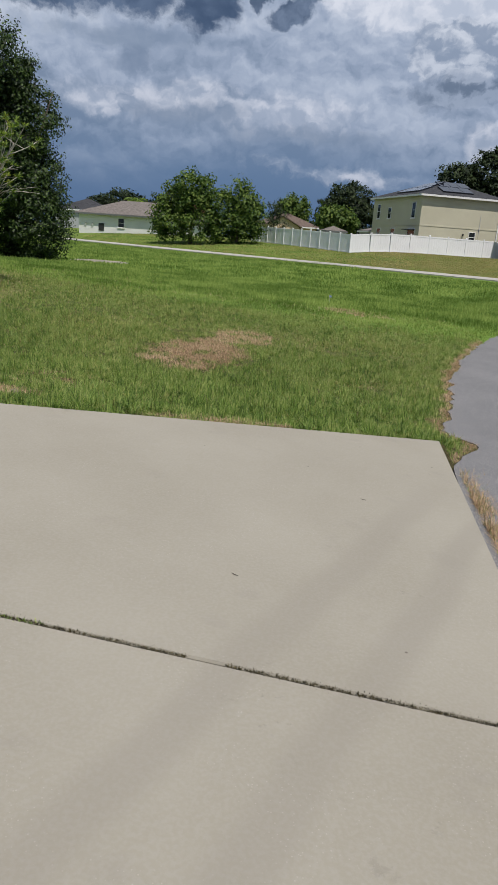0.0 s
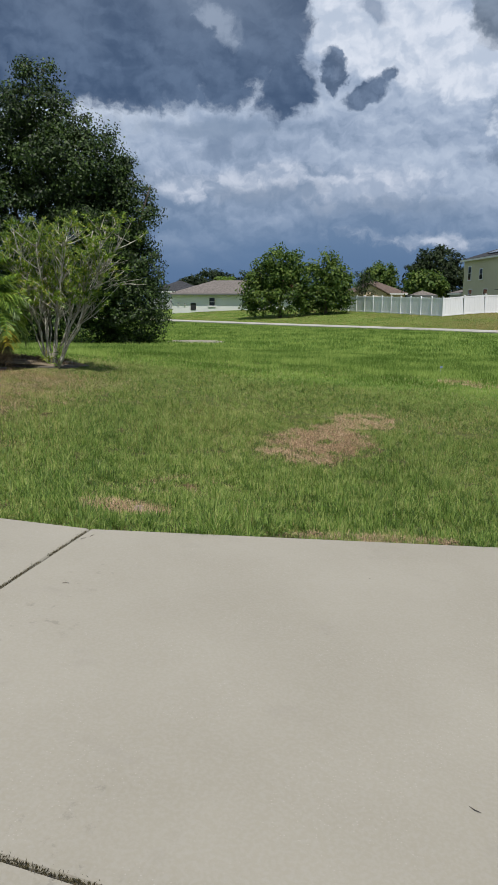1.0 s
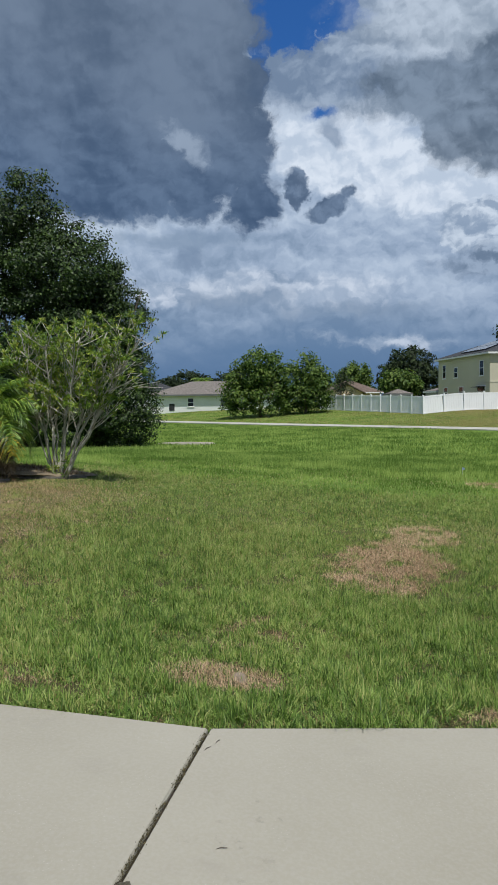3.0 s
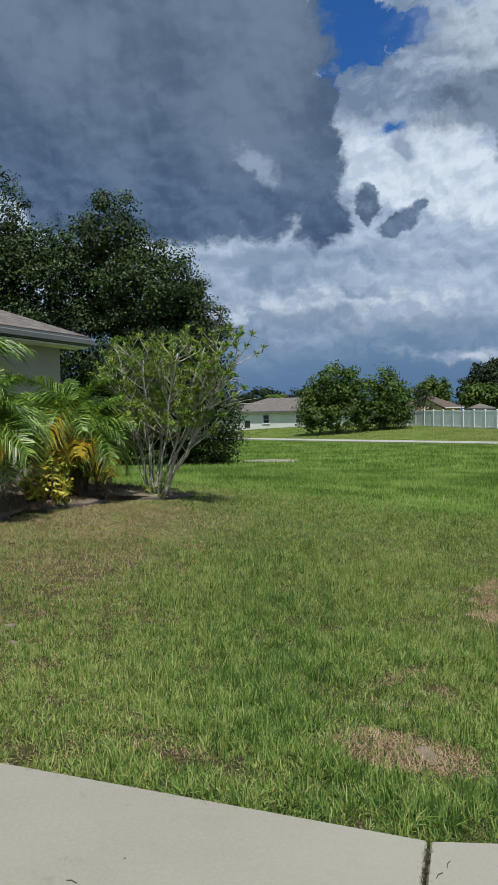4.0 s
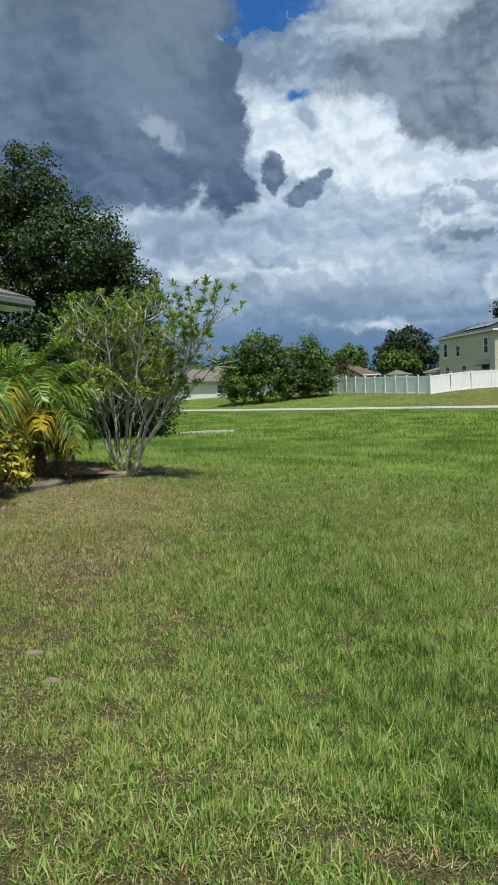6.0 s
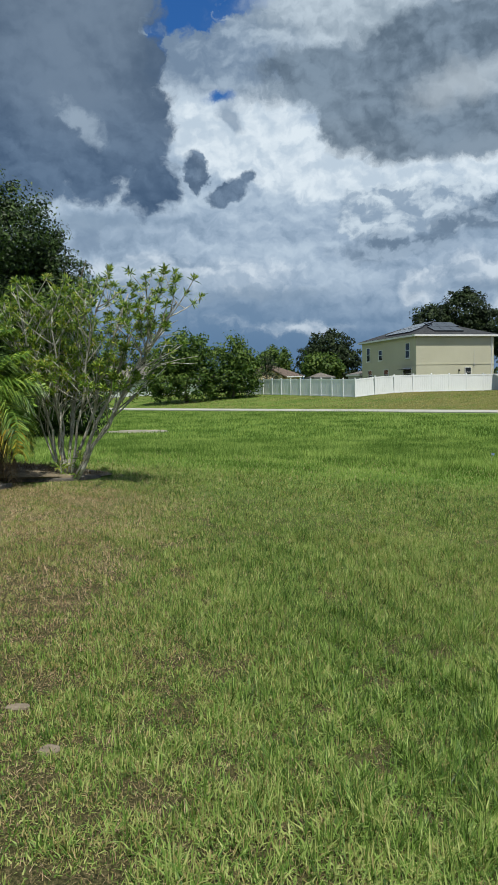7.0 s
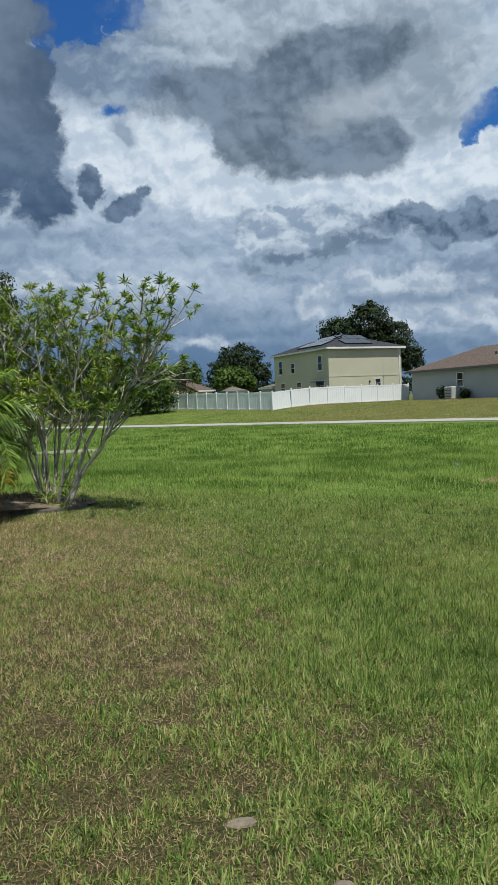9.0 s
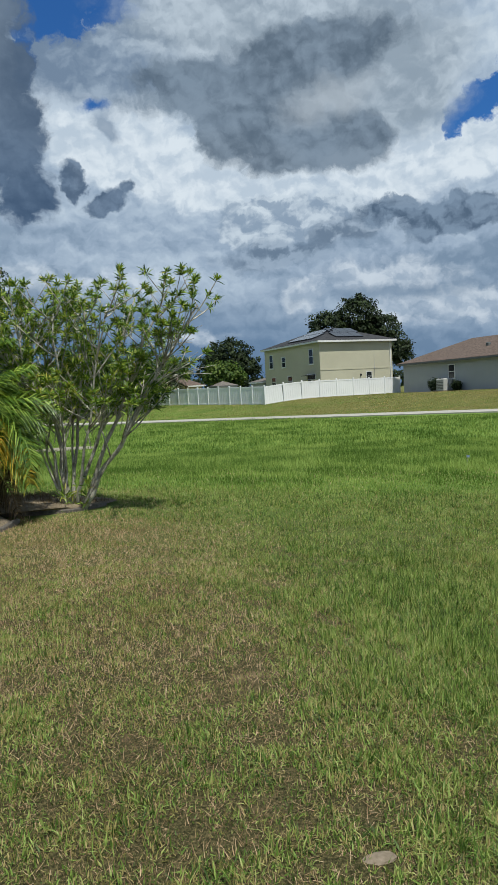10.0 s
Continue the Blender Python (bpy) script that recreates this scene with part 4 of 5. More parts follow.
tree((-33.0, 33.0), "dark oak farther along the tree line", (5.0, 0.4), 6,
     [(0, 0, 8.6, 3.2, 3, 3.2), (3.2, 0, 6.6, 3.2, 3, 3.2), (-3, 0, 5.5, 3.4, 3, 3.4), (1, -0.6, 3.2, 4.2, 3, 3.0)], 420, 36, 0.42, (0.26, 0.15), OAK_LEAF)

# the pair of broad-leaved trees in the field
tree((-17.3, 82.6), "bushy light-green tree at the end of the fence", (3.2, 0.22), 7,
     [(-0.2, 0, 6.6, 1.7, 1.6, 1.6), (1.3, 0, 6.2, 1.3, 1.4, 1.5), (-1.9, 0, 5.0, 1.6, 1.6, 1.7), (1.9, 0, 4.5, 1.5, 1.6, 1.7), (0, 0, 4.6, 1.6, 1.6, 1.8), (-2.1, 0, 2.6, 2.1, 1.8, 2.2), (0.8, 0, 2.2, 2.6, 1.8, 2.2), (-3.3, 0, 2.6, 1.4, 1.5, 2.3)],
     330, 34, 0.42, (0.34, 0.20), LIGHT_LEAF)
tree((-12.0, 83.2), "bushy green tree beside the white fence", (2.8, 0.2), 6,
     [(-0.4, 0, 5.6, 1.3, 1.4, 1.5), (0.9, 0, 4.7, 1.3, 1.4, 1.5), (-1.9, 0, 3.6, 1.8, 1.6, 1.9), (1.5, 0, 3.4, 1.6, 1.6, 1.8), (-1.4, 0, 1.8, 2.4, 1.8, 1.9), (0.9, 0, 1.8, 2.2, 1.8, 1.9)],
     260, 34, 0.42, (0.34, 0.20), LIGHT_LEAF)
tree((-8.6, 90.5), "grey-green shrub behind the fence end", (2.4, 0.12), 5, [(0, 0, 4.0, 0.9, 0.9, 1.4), (0.4, 0, 2.6, 1.2, 1.0, 1.6)], 70, 16, 0.30, (0.32, 0.10), FAR_LEAF)

# trees behind the fence and the houses
for (x, y), label, blobs in (
        ((0.4, 121), "dark round tree behind the fence", [(0, 0, 6.6, 3.6, 3, 3.2), (-2.6, 0, 5.0, 2.6, 2.4, 2.6), (2.4, 0, 4.4, 2.6, 2.4, 2.8)]),
        ((-8.6, 122), "lighter green tree behind the fence", [(0, 0, 5.0, 2.6, 2.4, 2.4), (-1.6, 0, 3.8, 2.2, 2, 2.2)]),
        ((-1.6, 108), "low green tree behind the fence", [(0, 0, 3.8, 2.5, 2, 1.9), (1.6, 0, 3.0, 1.8, 1.8, 1.7)]),
        ((21.5, 118), "large spreading tree behind the cream house", [(0, 0, 12.4, 3.4, 3, 3.4), (-4.6, 0, 10.6, 3.2, 3, 2.6), (4.0, 0, 9.6, 3.6, 3, 3.2), (0, 0, 8.0, 5.5, 3, 3.2), (6.5, 0, 6.4, 2.4, 2.4, 2.2), (-1, 0, 4.5, 4, 3, 3)]),
        ((-41.0, 132), "dark round tree behind the far houses", [(0, 0, 4.6, 4.5, 3, 2.4), (-4, 0, 3.6, 3.5, 3, 2.2)]),
        ((-31.5, 133), "dark tree behind the white house", [(0, 0, 5.0, 4.6, 3, 2.4), (4, 0, 4.0, 3.0, 3, 2.2)])):
    big = sum(b[3] * b[5] for b in blobs)
    tree((x, y), label, (max(b[2] for b in blobs) * 0.7, 0.3), 5, blobs, int(15 * big) + 60, 28, 0.42, (0.44, 0.28), LIGHT_LEAF if "green" in label else FAR_LEAF)


def far_woods():
    """Hedges and woods that close the field along the horizon."""
    x = rng.uniform(-420, 420, 3600)
    p, o = [], []
    y = 330 + 40 * patchy(x, x * 0, 0.02)
    h = 5.5 + 5.0 * patchy(x, x * 0 + 9, 0.06)
    for k in range(5):
        z = gz(x, y) + h * rng.random(len(x)) ** 0.6
        p.append(np.stack([x + rng.normal(size=len(x)) * 2, y + rng.normal(size=len(x)) * 3, z], -1))
    p = np.concatenate(p)
    tagged(new("woods", leaf_mesh("woods", p, 2.0, 1.3, FAR_LEAF, 0.9)), "dark line of distant woods", "woods", kind="stuff")


far_woods()


def oleander():
    """A tall vase-shaped shrub: pale stems that fan out from one foot and fork, with whorls of narrow leaves at the tips."""
    r = random.Random(5)
    x, y = -7.96, 14.75
    z = float(gz(x, y))
    sh = thing("oleander", (x, y, z), 0, "tall open oleander shrub with pale bare stems", "shrub")
    leaves_c, leaves_d, leaves_l = [], [], []

    def whorl(p, d, count, length):
        for _ in range(count):
            v = (d * r.uniform(0.1, 1.0) + Vector((r.gauss(0, 1), r.gauss(0, 1), r.gauss(0.15, 0.7))) * 0.6).normalized()
            leaves_c.append(p - d * r.uniform(0, 0.07))
            leaves_d.append(v)
            leaves_l.append(length * r.uniform(0.65, 1.2))

    def limb(shape, a, b, r0, r1, sag, steps=5):
        """A slightly crooked limb from a to b that bows outwards; returns its points."""
        pts = []
        for k in range(steps + 1):
            t = k / steps
            p = a.lerp(b, t) + Vector((0, 0, -sag * 4 * t * (1 - t)))
            if 0 < k < steps:
                p += Vector((r.gauss(0, 1), r.gauss(0, 1), r.gauss(0, 0.5))) * 0.008 * (b - a).length
            pts.append(p)
        shape.tube(pts, [r0 + (r1 - r0) * k / steps for k in range(steps + 1)], 7 if r0 > 0.015 else 5)
        return pts

    aims = [(1.90, -0.30, 2.70, 0.036), (1.50, -0.10, 2.95, 0.034), (1.55, -0.45, 2.15, 0.018), (1.05, 0.15, 2.90, 0.030), (0.70, -0.35, 2.75, 0.024), (0.35, 0.20, 2.85, 0.028), (0.0, -0.35, 2.65, 0.024),
            (-0.30, 0.15, 2.70, 0.030), (-0.55, -0.25, 2.60, 0.026), (-0.66, 0.15, 2.50, 0.024), (-0.70, -0.30, 2.35, 0.018), (0.15, 0.55, 2.70, 0.020), (-0.35, 0.50, 2.60, 0.020)]
    for dx, dy, top, rad in aims:
        s = Shape()
        foot = Vector((0.05 * dx + r.uniform(-0.03, 0.03), 0.06 * dy + r.uniform(-0.03, 0.03), -0.1))
        head = Vector((dx, dy, top))
        main = limb(s, foot, head, rad, rad * 0.34, 0.0, 9)
        for k in range(15):
            t = r.uniform(0.36, 0.99)
            i = min(int(t * 9), 8)
            a = main[i].lerp(main[i + 1], t * 9 - i)
            out = Vector((dx * 0.16 + r.gauss(0, 0.30), dy * 0.16 + r.gauss(0, 0.36), r.uniform(0.25, 0.75)))
            b = a + out
            b.z = min(max(b.z, 1.35 + 0.3 * r.random()), 3.08 + 0.25 * min(max(dx, 0), 1))
            b.x = min(max(b.x, -0.92 + 0.12 * r.random()), 2.2)
            br = limb(s, a, b, 0.0115, 0.006, 0.03, 4)
            d = (br[-1] - br[-2]).normalized()
            whorl(b, d, r.randint(34, 44), 0.115)
            if r.random() < 0.7:
                whorl(br[-2], d, r.randint(18, 26), 0.110)
            for _ in range(r.choice((1, 1, 2, 2))):
                e = br[2] + Vector((r.gauss(0, 0.17), r.gauss(0, 0.17), r.uniform(0.18, 0.42)))
                e.x, e.z = min(max(e.x, -0.95), 2.35), min(e.z, 3.42)
                tw = limb(s, br[2], e, 0.007, 0.004, 0.01, 3)
                whorl(e, (tw[-1] - tw[-2]).normalized(), r.randint(28, 38), 0.112)
        part("stem", s.mesh("stem", PALE_BARK, True), sh)
    # bare grey twigs among the stems and reaching out on the open side
    for k in range(46):
        side = k < 14
        a = Vector((r.uniform(0.9, 1.5), r.uniform(-0.3, 0.3), r.uniform(1.5, 2.2))) if side else Vector((r.uniform(-0.5, 0.7), r.uniform(-0.4, 0.4), r.uniform(0.7, 1.8)))
        b = a + (Vector((r.uniform(0.3, 0.75), r.uniform(-0.25, 0.25), r.uniform(0.0, 0.35))) if side else Vector((r.uniform(-0.35, 0.4), r.uniform(-0.3, 0.3), r.uniform(0.15, 0.55))))
        part("twig", Shape().tube([a, (a + b) / 2 + Vector((0, 0, 0.03)), b], [0.007, 0.005, 0.003], 4).mesh("twig", PALE_BARK), sh, "dead grey twig")
    # low shoots round the foot
    for _ in range(16):
        whorl(Vector((r.uniform(-0.2, 0.35), r.uniform(-0.2, 0.2), r.uniform(0.1, 0.5))), Vector((r.uniform(-0.4, 0.5), 0, 1)).normalized(), 9, 0.16)
    c, d = np.array(leaves_c), np.array(leaves_d)
    L = np.array(leaves_l)[:, None]
    side = np.cross(d, rng.normal(size=c.shape))
    side /= np.linalg.norm(side, axis=1, keepdims=True)
    W = 0.0062 + 0.0032 * rng.random((len(c), 1))
    sag = np.array([0, 0, -0.18])
    up = np.cross(side, d) * 0.004
    v = np.stack([c, c + d * L * 0.35 + side * W + up, c + d * L * 0.35 - side * W + up, c + d * L * 0.7 + side * W * 0.8 + sag * L * 0.25, c + d * L * 0.7 - side * W * 0.8 + sag * L * 0.25, c + d * L + sag * L * 0.7], 1).reshape(-1, 3)
    i = np.arange(len(c)) * 6
    f = np.concatenate([np.stack([i, i + 1, i + 2], -1), np.stack([i + 1, i + 3, i + 4], -1), np.stack([i + 1, i + 4, i + 2], -1), np.stack([i + 3, i + 5, i + 4], -1)])
    part("foliage", mesh("foliage", v, f, OLEANDER_LEAF), sh, "narrow green leaves in whorls")


oleander()


def frond_mesh(length, arch, leaflet, mat, seed, pairs=46, droop=0.45):
    """A feather leaf along +x that arches over, with two rows of narrow leaflets."""
    r = random.Random(seed)
    s = Shape()
    pts = []
    for k in range(9):
        t = k / 8
        a = arch[0] + (arch[1] - arch[0]) * t
        pts.append(Vector((0, 0, 0)) if not k else pts[-1] + Vector((math.cos(radians(a)), 0.02 * r.uniform(-1, 1), math.sin(radians(a)))) * length / 8)
    s.tube(pts, [0.014 - 0.0013 * k for k in range(9)], 5)
    for k in range(pairs):
        t = 0.16 + 0.84 * k / (pairs - 1)
        i = min(int(t * 8), 7)
        p = pts[i].lerp(pts[i + 1], t * 8 - i)
        d = (pts[i + 1] - pts[i]).normalized()
        L = leaflet * (0.45 + 0.75 * math.sin(math.pi * min(t * 0.9 + 0.12, 1.0)))
        for sgn in (-1, 1):
            out = (d * r.uniform(0.8, 1.15) + Vector((0, sgn, 0)) * r.uniform(0.7, 1.0) + Vector((0, 0, r.uniform(0.05, 0.5)))).normalized()
            w = d * 0.0095
            m = p + out * L * 0.5 + Vector((0, 0, 0.01))
            e = p + out * L * 0.95 + Vector((0, 0, -droop * L * r.uniform(0.5, 1.1)))
            s.add([p - w * 0.6, p + w * 0.6, m + w, m - w, e], [(0, 1, 2, 3), (3, 2, 4)])
    return s.mesh("frond", mat)


FRONDS = [frond_mesh(1.0, a, 0.40, PALM_LEAF, k) for k, a in enumerate(((80, -22), (70, -55), (54, -75), (32, -85), (86, 15)))]
YELLOWS = [frond_mesh(0.85, a, 0.31, YELLOW_LEAF, 20 + k, droop=0.5) for k, a in enumerate(((45, -55), (25, -70)))]
DEADS = [frond_mesh(0.85, a, 0.22, DEAD_LEAF, 30 + k, 26, droop=1.0) for k, a in enumerate(((-20, -88), (-50, -90)))]


def palm(at, heads, label, seed):
    """A clump of short-trunked feather palms: heads are (dx, dy, trunk height, frond length, green, yellow, dead)."""
    r = random.Random(seed)
    x, y = at
    z = float(gz(x, y)) + 0.03
    pa = thing("palm", (x, y, z), 0, label, "palm")
    for dx, dy, h, size, green, yellow, dead in heads:
        pts = [(dx * 0.4, dy * 0.4, -0.1), (dx * 0.6, dy * 0.6, h * 0.35), (dx * 0.85, dy * 0.85, h * 0.7), (dx, dy, h)]
        part("trunk", Shape().tube(pts, [0.11, 0.09, 0.085, 0.10], 9).mesh("trunk", PALM_BARK, True), pa)
        for k in range(green + yellow + dead):
            if k < green:
                me = FRONDS[4] if k < 3 else FRONDS[r.randint(0, 1)] if k < green * 0.45 else FRONDS[r.randint(1, 3)]
            else:
                me = r.choice(YELLOWS) if k < green + yellow else r.choice(DEADS)
            ob = part("frond", me, pa, "" if k < green else "yellow-orange ageing frond" if k < green + yellow else "dead brown hanging frond")
            sc = size * r.uniform(0.85, 1.15) * (1.2 if green <= k < green + yellow else 1)
            az = k * 137.5 + r.uniform(-20, 20) if not (green <= k < green + yellow) else r.uniform(-110, 10)
            ob.matrix_local = pose(dx, dy, h + (0.05 if k < green else 0.02 if k < green + yellow else -0.08), r.uniform(-15, 15), r.uniform(-8, 8), az) @ Matrix.Diagonal((sc, sc, sc, 1))
    return pa


palm((-9.25, 13.95), [(0.0, 0.0, 1.32, 1.28, 26, 3, 6), (0.3, 0.0, 0.9, 1.1, 20, 3, 7), (-0.3, -0.25, 0.9, 0.95, 14, 1, 3), (0.15, 0.35, 0.8, 0.85, 10, 1, 3)], "small feather palm with yellowing lower fronds in a mulch bed", 3)
palm((-9.5, 11.25), [(-0.25, -0.1, 1.75, 1.45, 28, 0, 8), (0.3, 0.1, 1.05, 1.25, 22, 2, 8), (-0.1, 0.35, 1.3, 1.2, 16, 0, 6), (0.2, -0.45, 0.9, 1.1, 14, 1, 5)], "large clump of feather palms with dead lower fronds", 4)
palm((-10.3, 9.6), [(0.0, 0.0, 1.5, 1.3, 22, 1, 8), (0.4, 0.35, 1.0, 1.1, 14, 1, 5)], "feather palm clump beside the beige house", 6)


def croton():
    x, y = -9.1, 12.8
    sh = thing("croton_shrub", (x, y, float(gz(x, y))), 0, "low yellow-green croton shrub between the palms", "shrub")
    p, o = crown_points([(0, 0, 0.48, 0.42, 0.42, 0.40), (0.25, -0.25, 0.35, 0.3, 0.3, 0.3)], 70, 12, 0.07)
    p[:, 2] = np.maximum(p[:, 2], 0.03)
    part("foliage", leaf_mesh("foliage", p, 0.12, 0.055, CROTON_LEAF, 0.6, 0.1, o), sh)
    s = Shape()
    for k in range(9):
        a = k * 0.7
        s.tube([(0, 0, -0.05), (0.12 * math.cos(a), 0.12 * math.sin(a), 0.25), (0.3 * math.cos(a), 0.3 * math.sin(a), 0.55)], [0.014, 0.01, 0.005], 5)
    part("stems", s.mesh("stems", BARK), sh)


croton()
# shrubs against the grey house
for k, (t, out, h, label) in enumerate(((6.2, 0.8, 1.25, "grey-green shrub beside the air conditioner"), (9.3, 0.7, 0.9, "small dark round shrub against the grey house"))):
    x, y = 17.6 - t * v20[0] - out * 0.94, 81.6 - t * v20[1] - out * 0.34
    sh = thing("shrub", (x, y, float(gz(x, y))), 0, label, "shrub")
    p, o = crown_points([(0, 0, h * 0.55, h * 0.42, h * 0.42, h * 0.5)], 60, 12, 0.12)
    part("foliage", leaf_mesh("foliage", p, 0.22, 0.12, FAR_LEAF, 0.7, 0.0, o), sh)


def field_palm():
    """A cabbage palm that shows over the white house's roof."""
    x, y = -37.5, 128
    z = float(gz(x, y))
    pa = thing("tall_palm", (x, y, z), 0, "tall palm behind the white house", "palm")
    part("trunk", Shape().tube([(0, 0, -0.2), (0.1, 0, 2), (0, 0, 4.6)], [0.25, 0.2, 0.18], 8).mesh("trunk", BARK, True), pa)
    for k in range(16):
        ob = part("frond", FRONDS[k % 4], pa)
        ob.matrix_local = pose(0, 0, 4.6, 0, 0, k * 67) @ Matrix.Diagonal((2.4, 2.4, 2.4, 1))


field_palm()


# ---------------------------------------------------------------- planting beds
def bed_line(t):
    """The scalloped front of the bed: three shallow bays, t from 0 to 3."""
    k = min(int(t), 2)
    u = t - k
    a, b, bulge = (((-9.3, 9.0), (-8.72, 11.3), 0.12), ((-9.0, 12.2), (-8.45, 13.75), 0.16), ((-8.85, 14.2), (-7.55, 15.15), -0.28))[k]
    x, y = a[0] + (b[0] - a[0]) * u, a[1] + (b[1] - a[1]) * u
    nx, ny = (b[1] - a[1]), -(b[0] - a[0])
    ln = math.hypot(nx, ny)
    g = abs(bulge) * 4 * u * (1 - u)
    return x + nx / ln * g, y + ny / ln * g


def beds():
    rim = [bed_line(k / 12) for k in range(36)] + [(-7.4, 15.5), (-8.2, 15.9), (-10.0, 15.8), (-11.84, 15.5), (-11.84, 8.6), (-9.6, 8.6)]
    cx, cy = -10.2, 12.0
    v, f = [], []
    n = len(rim)
    for s, lift in ((1.0, 0.0), (0.96, 0.05), (0.6, 0.09), (0.25, 0.1)):
        for x, y in rim:
            px, py = cx + (x - cx) * s, cy + (y - cy) * s
            v.append((px, py, float(gz(px, py)) + lift + 0.015 + 0.02 * float(patchy(np.array(px), np.array(py), 3.0))))
    for k in range(3):
        f += [(k * n + i, k * n + (i + 1) % n, (k + 1) * n + (i + 1) % n, (k + 1) * n + i) for i in range(n)]
    f.append(tuple(3 * n + i for i in range(n)))
    tagged(new("planting_bed", mesh("planting_bed", v, f, MULCH, True)), "brown mulch bed along the house", "planting bed", kind="structure")
    for k, label in enumerate(("low dark curved edging in front of the palms",) * 2 + ("low curved edging round the oleander",)):
        pts = []
        for i in range(13):
            x, y = bed_line(k + min(i / 12, 0.999))
            pts.append((x, y))
        s = Shape()
        vv = []
        for i, (x, y) in enumerate(pts):
            a, b = pts[max(i - 1, 0)], pts[min(i + 1, 12)]
            nx, ny = (b[1] - a[1]), -(b[0] - a[0])
            ln = math.hypot(nx, ny)
            nx, ny = nx / ln, ny / ln
            z = float(gz(x, y)) + 0.012 * math.sin(i * 1.3 + k)
            for o, h in ((0.028, -0.08), (0.028, 0.04), (0.016, 0.055), (-0.016, 0.055), (-0.028, 0.04), (-0.028, -0.08)):
                vv.append((x + nx * o, y + ny * o, z + h))
        ff = [(6 * i + j, 6 * i + (j + 1) % 6, 6 * i + 6 + (j + 1) % 6, 6 * i + 6 + j) for i in range(12) for j in range(6)] + [(0, 1, 2, 3, 4, 5), tuple(72 + j for j in (5, 4, 3, 2, 1, 0))]
        s.add(vv, ff)
        tagged(new("edging", s.mesh("edging", EDGING)), label, "garden edging", "bed edging")


beds()


def flat_patch(name, x, y, rx, ry, lift, mat, label, category):
    """A low uneven spread of sand or soil on the ground."""
    n = 40
    v, f = [(x, y, float(gz(x, y)) + lift)], []
    for k, s in ((0, 0.55), (1, 0.85), (2, 1.0)):
        for i in range(n):
            a = 2 * math.pi * i / n
            w = s * (0.8 + 0.35 * float(patchy(np.array(3 * math.cos(a) + x), np.array(3 * math.sin(a) + y), 0.9)))
            px, py = x + rx * w * math.cos(a), y + ry * w * math.sin(a)
            v.append((px, py, float(gz(px, py)) + lift * (1 - 0.5 * s) - (0.03 if k == 2 else 0)))
    f += [(0, 1 + i, 1 + (i + 1) % n) for i in range(n)]
    for k in range(2):
        f += [(1 + k * n + i, 1 + (k + 1) * n + i, 1 + (k + 1) * n + (i + 1) % n, 1 + k * n + (i + 1) % n) for i in range(n)]
    return tagged(new(name, mesh(name, v, f, mat, True)), label, category, kind="structure")


flat_patch("sand_patch", -12.2, 37.2, 1.7, 1.1, 0.10, SAND, "bare pale sand patch in the grass", "sand")


def stone(x, y, w, d, h, label):
    bm = bmesh.new()
    bmesh.ops.create_icosphere(bm, subdivisions=3, radius=1.0)
    for p in bm.verts:
        k = 1 + 0.22 * noise.noise(p.co * 1.7 + Vector((x, y, 0)))
        p.co = Vector((p.co.x * w * k, p.co.y * d * k, max(p.co.z, -0.6) * h * k))
    me = bpy.data.meshes.new("stone")
    bm.to_mesh(me)
    bm.free()
    me.materials.append(STONE)
    ob = tagged(new("stone", me), label, "stone")
    ob.matrix_world = pose(x, y, float(gz(x, y)) + h * 0.1, 0, 0, 30 * x)


stone(-2.28, 6.36, 0.10, 0.05, 0.022, "flat grey stone half buried in dry grass")
stone(-5.34, 6.85, 0.05, 0.04, 0.02, "small pale stone in the thin lawn")
stone(-5.66, 7.27, 0.07, 0.035, 0.012, "flat pale stone in the thin lawn")


def marker_flag():
    """A little blue utility flag on a wire in the rank grass."""
    x, y = FLAG
    fl = thing("marker_flag", (x, y, float(gz(x, y))), 0, "small blue marker flag on a wire in the grass", "marker flag")
    part("wire", Shape().tube([(0, 0, -0.05), (0.01, 0, 0.15), (0, 0, 0.26)], [0.004, 0.004, 0.004], 5).mesh("wire", METAL), fl)
    part("flag", Shape().add([(0, 0, 0.20), (0.06, -0.02, 0.19), (0.07, -0.01, 0.24), (0, 0, 0.26), (0, 0.003, 0.20), (0.06, -0.017, 0.19), (0.07, -0.007, 0.24), (0, 0.003, 0.26)],
                             [(0, 1, 2, 3), (7, 6, 5, 4), (0, 4, 5, 1), (1, 5, 6, 2), (2, 6, 7, 3), (3, 7, 4, 0)]).mesh("flag", FLAG_BLUE), fl)


FLAG = (0.42, 21.5)
FLAG_BLUE = surface("blue_vinyl", (0.16, 0.24, 0.42), (0.24, 0.32, 0.5), 5, 40, 0.6, 0.1, 0.001)
marker_flag()


def dirt_clump(x, y, w, d, h):
    bm = bmesh.new()
    bmesh.ops.create_icosphere(bm, subdivisions=4, radius=1.0)
    for p in bm.verts:
        k = 1 + 0.45 * noise.noise(p.co * 2.3 + Vector((x, y, 0))) + 0.15 * noise.noise(p.co * 8)
        p.co = Vector((p.co.x * w * k, p.co.y * d * k, max(p.co.z, -0.3) * h * k))
    me = bpy.data.meshes.new("dirt_clump")
    bm.to_mesh(me)
    bm.free()
    me.materials.append(CLUMP)
    tagged(new("dirt_clump", me), "dried mud and moss clump in a driveway joint", "dirt clump").matrix_world = pose(x, y, float(drive_z(x, y)), 0, 0, 12)


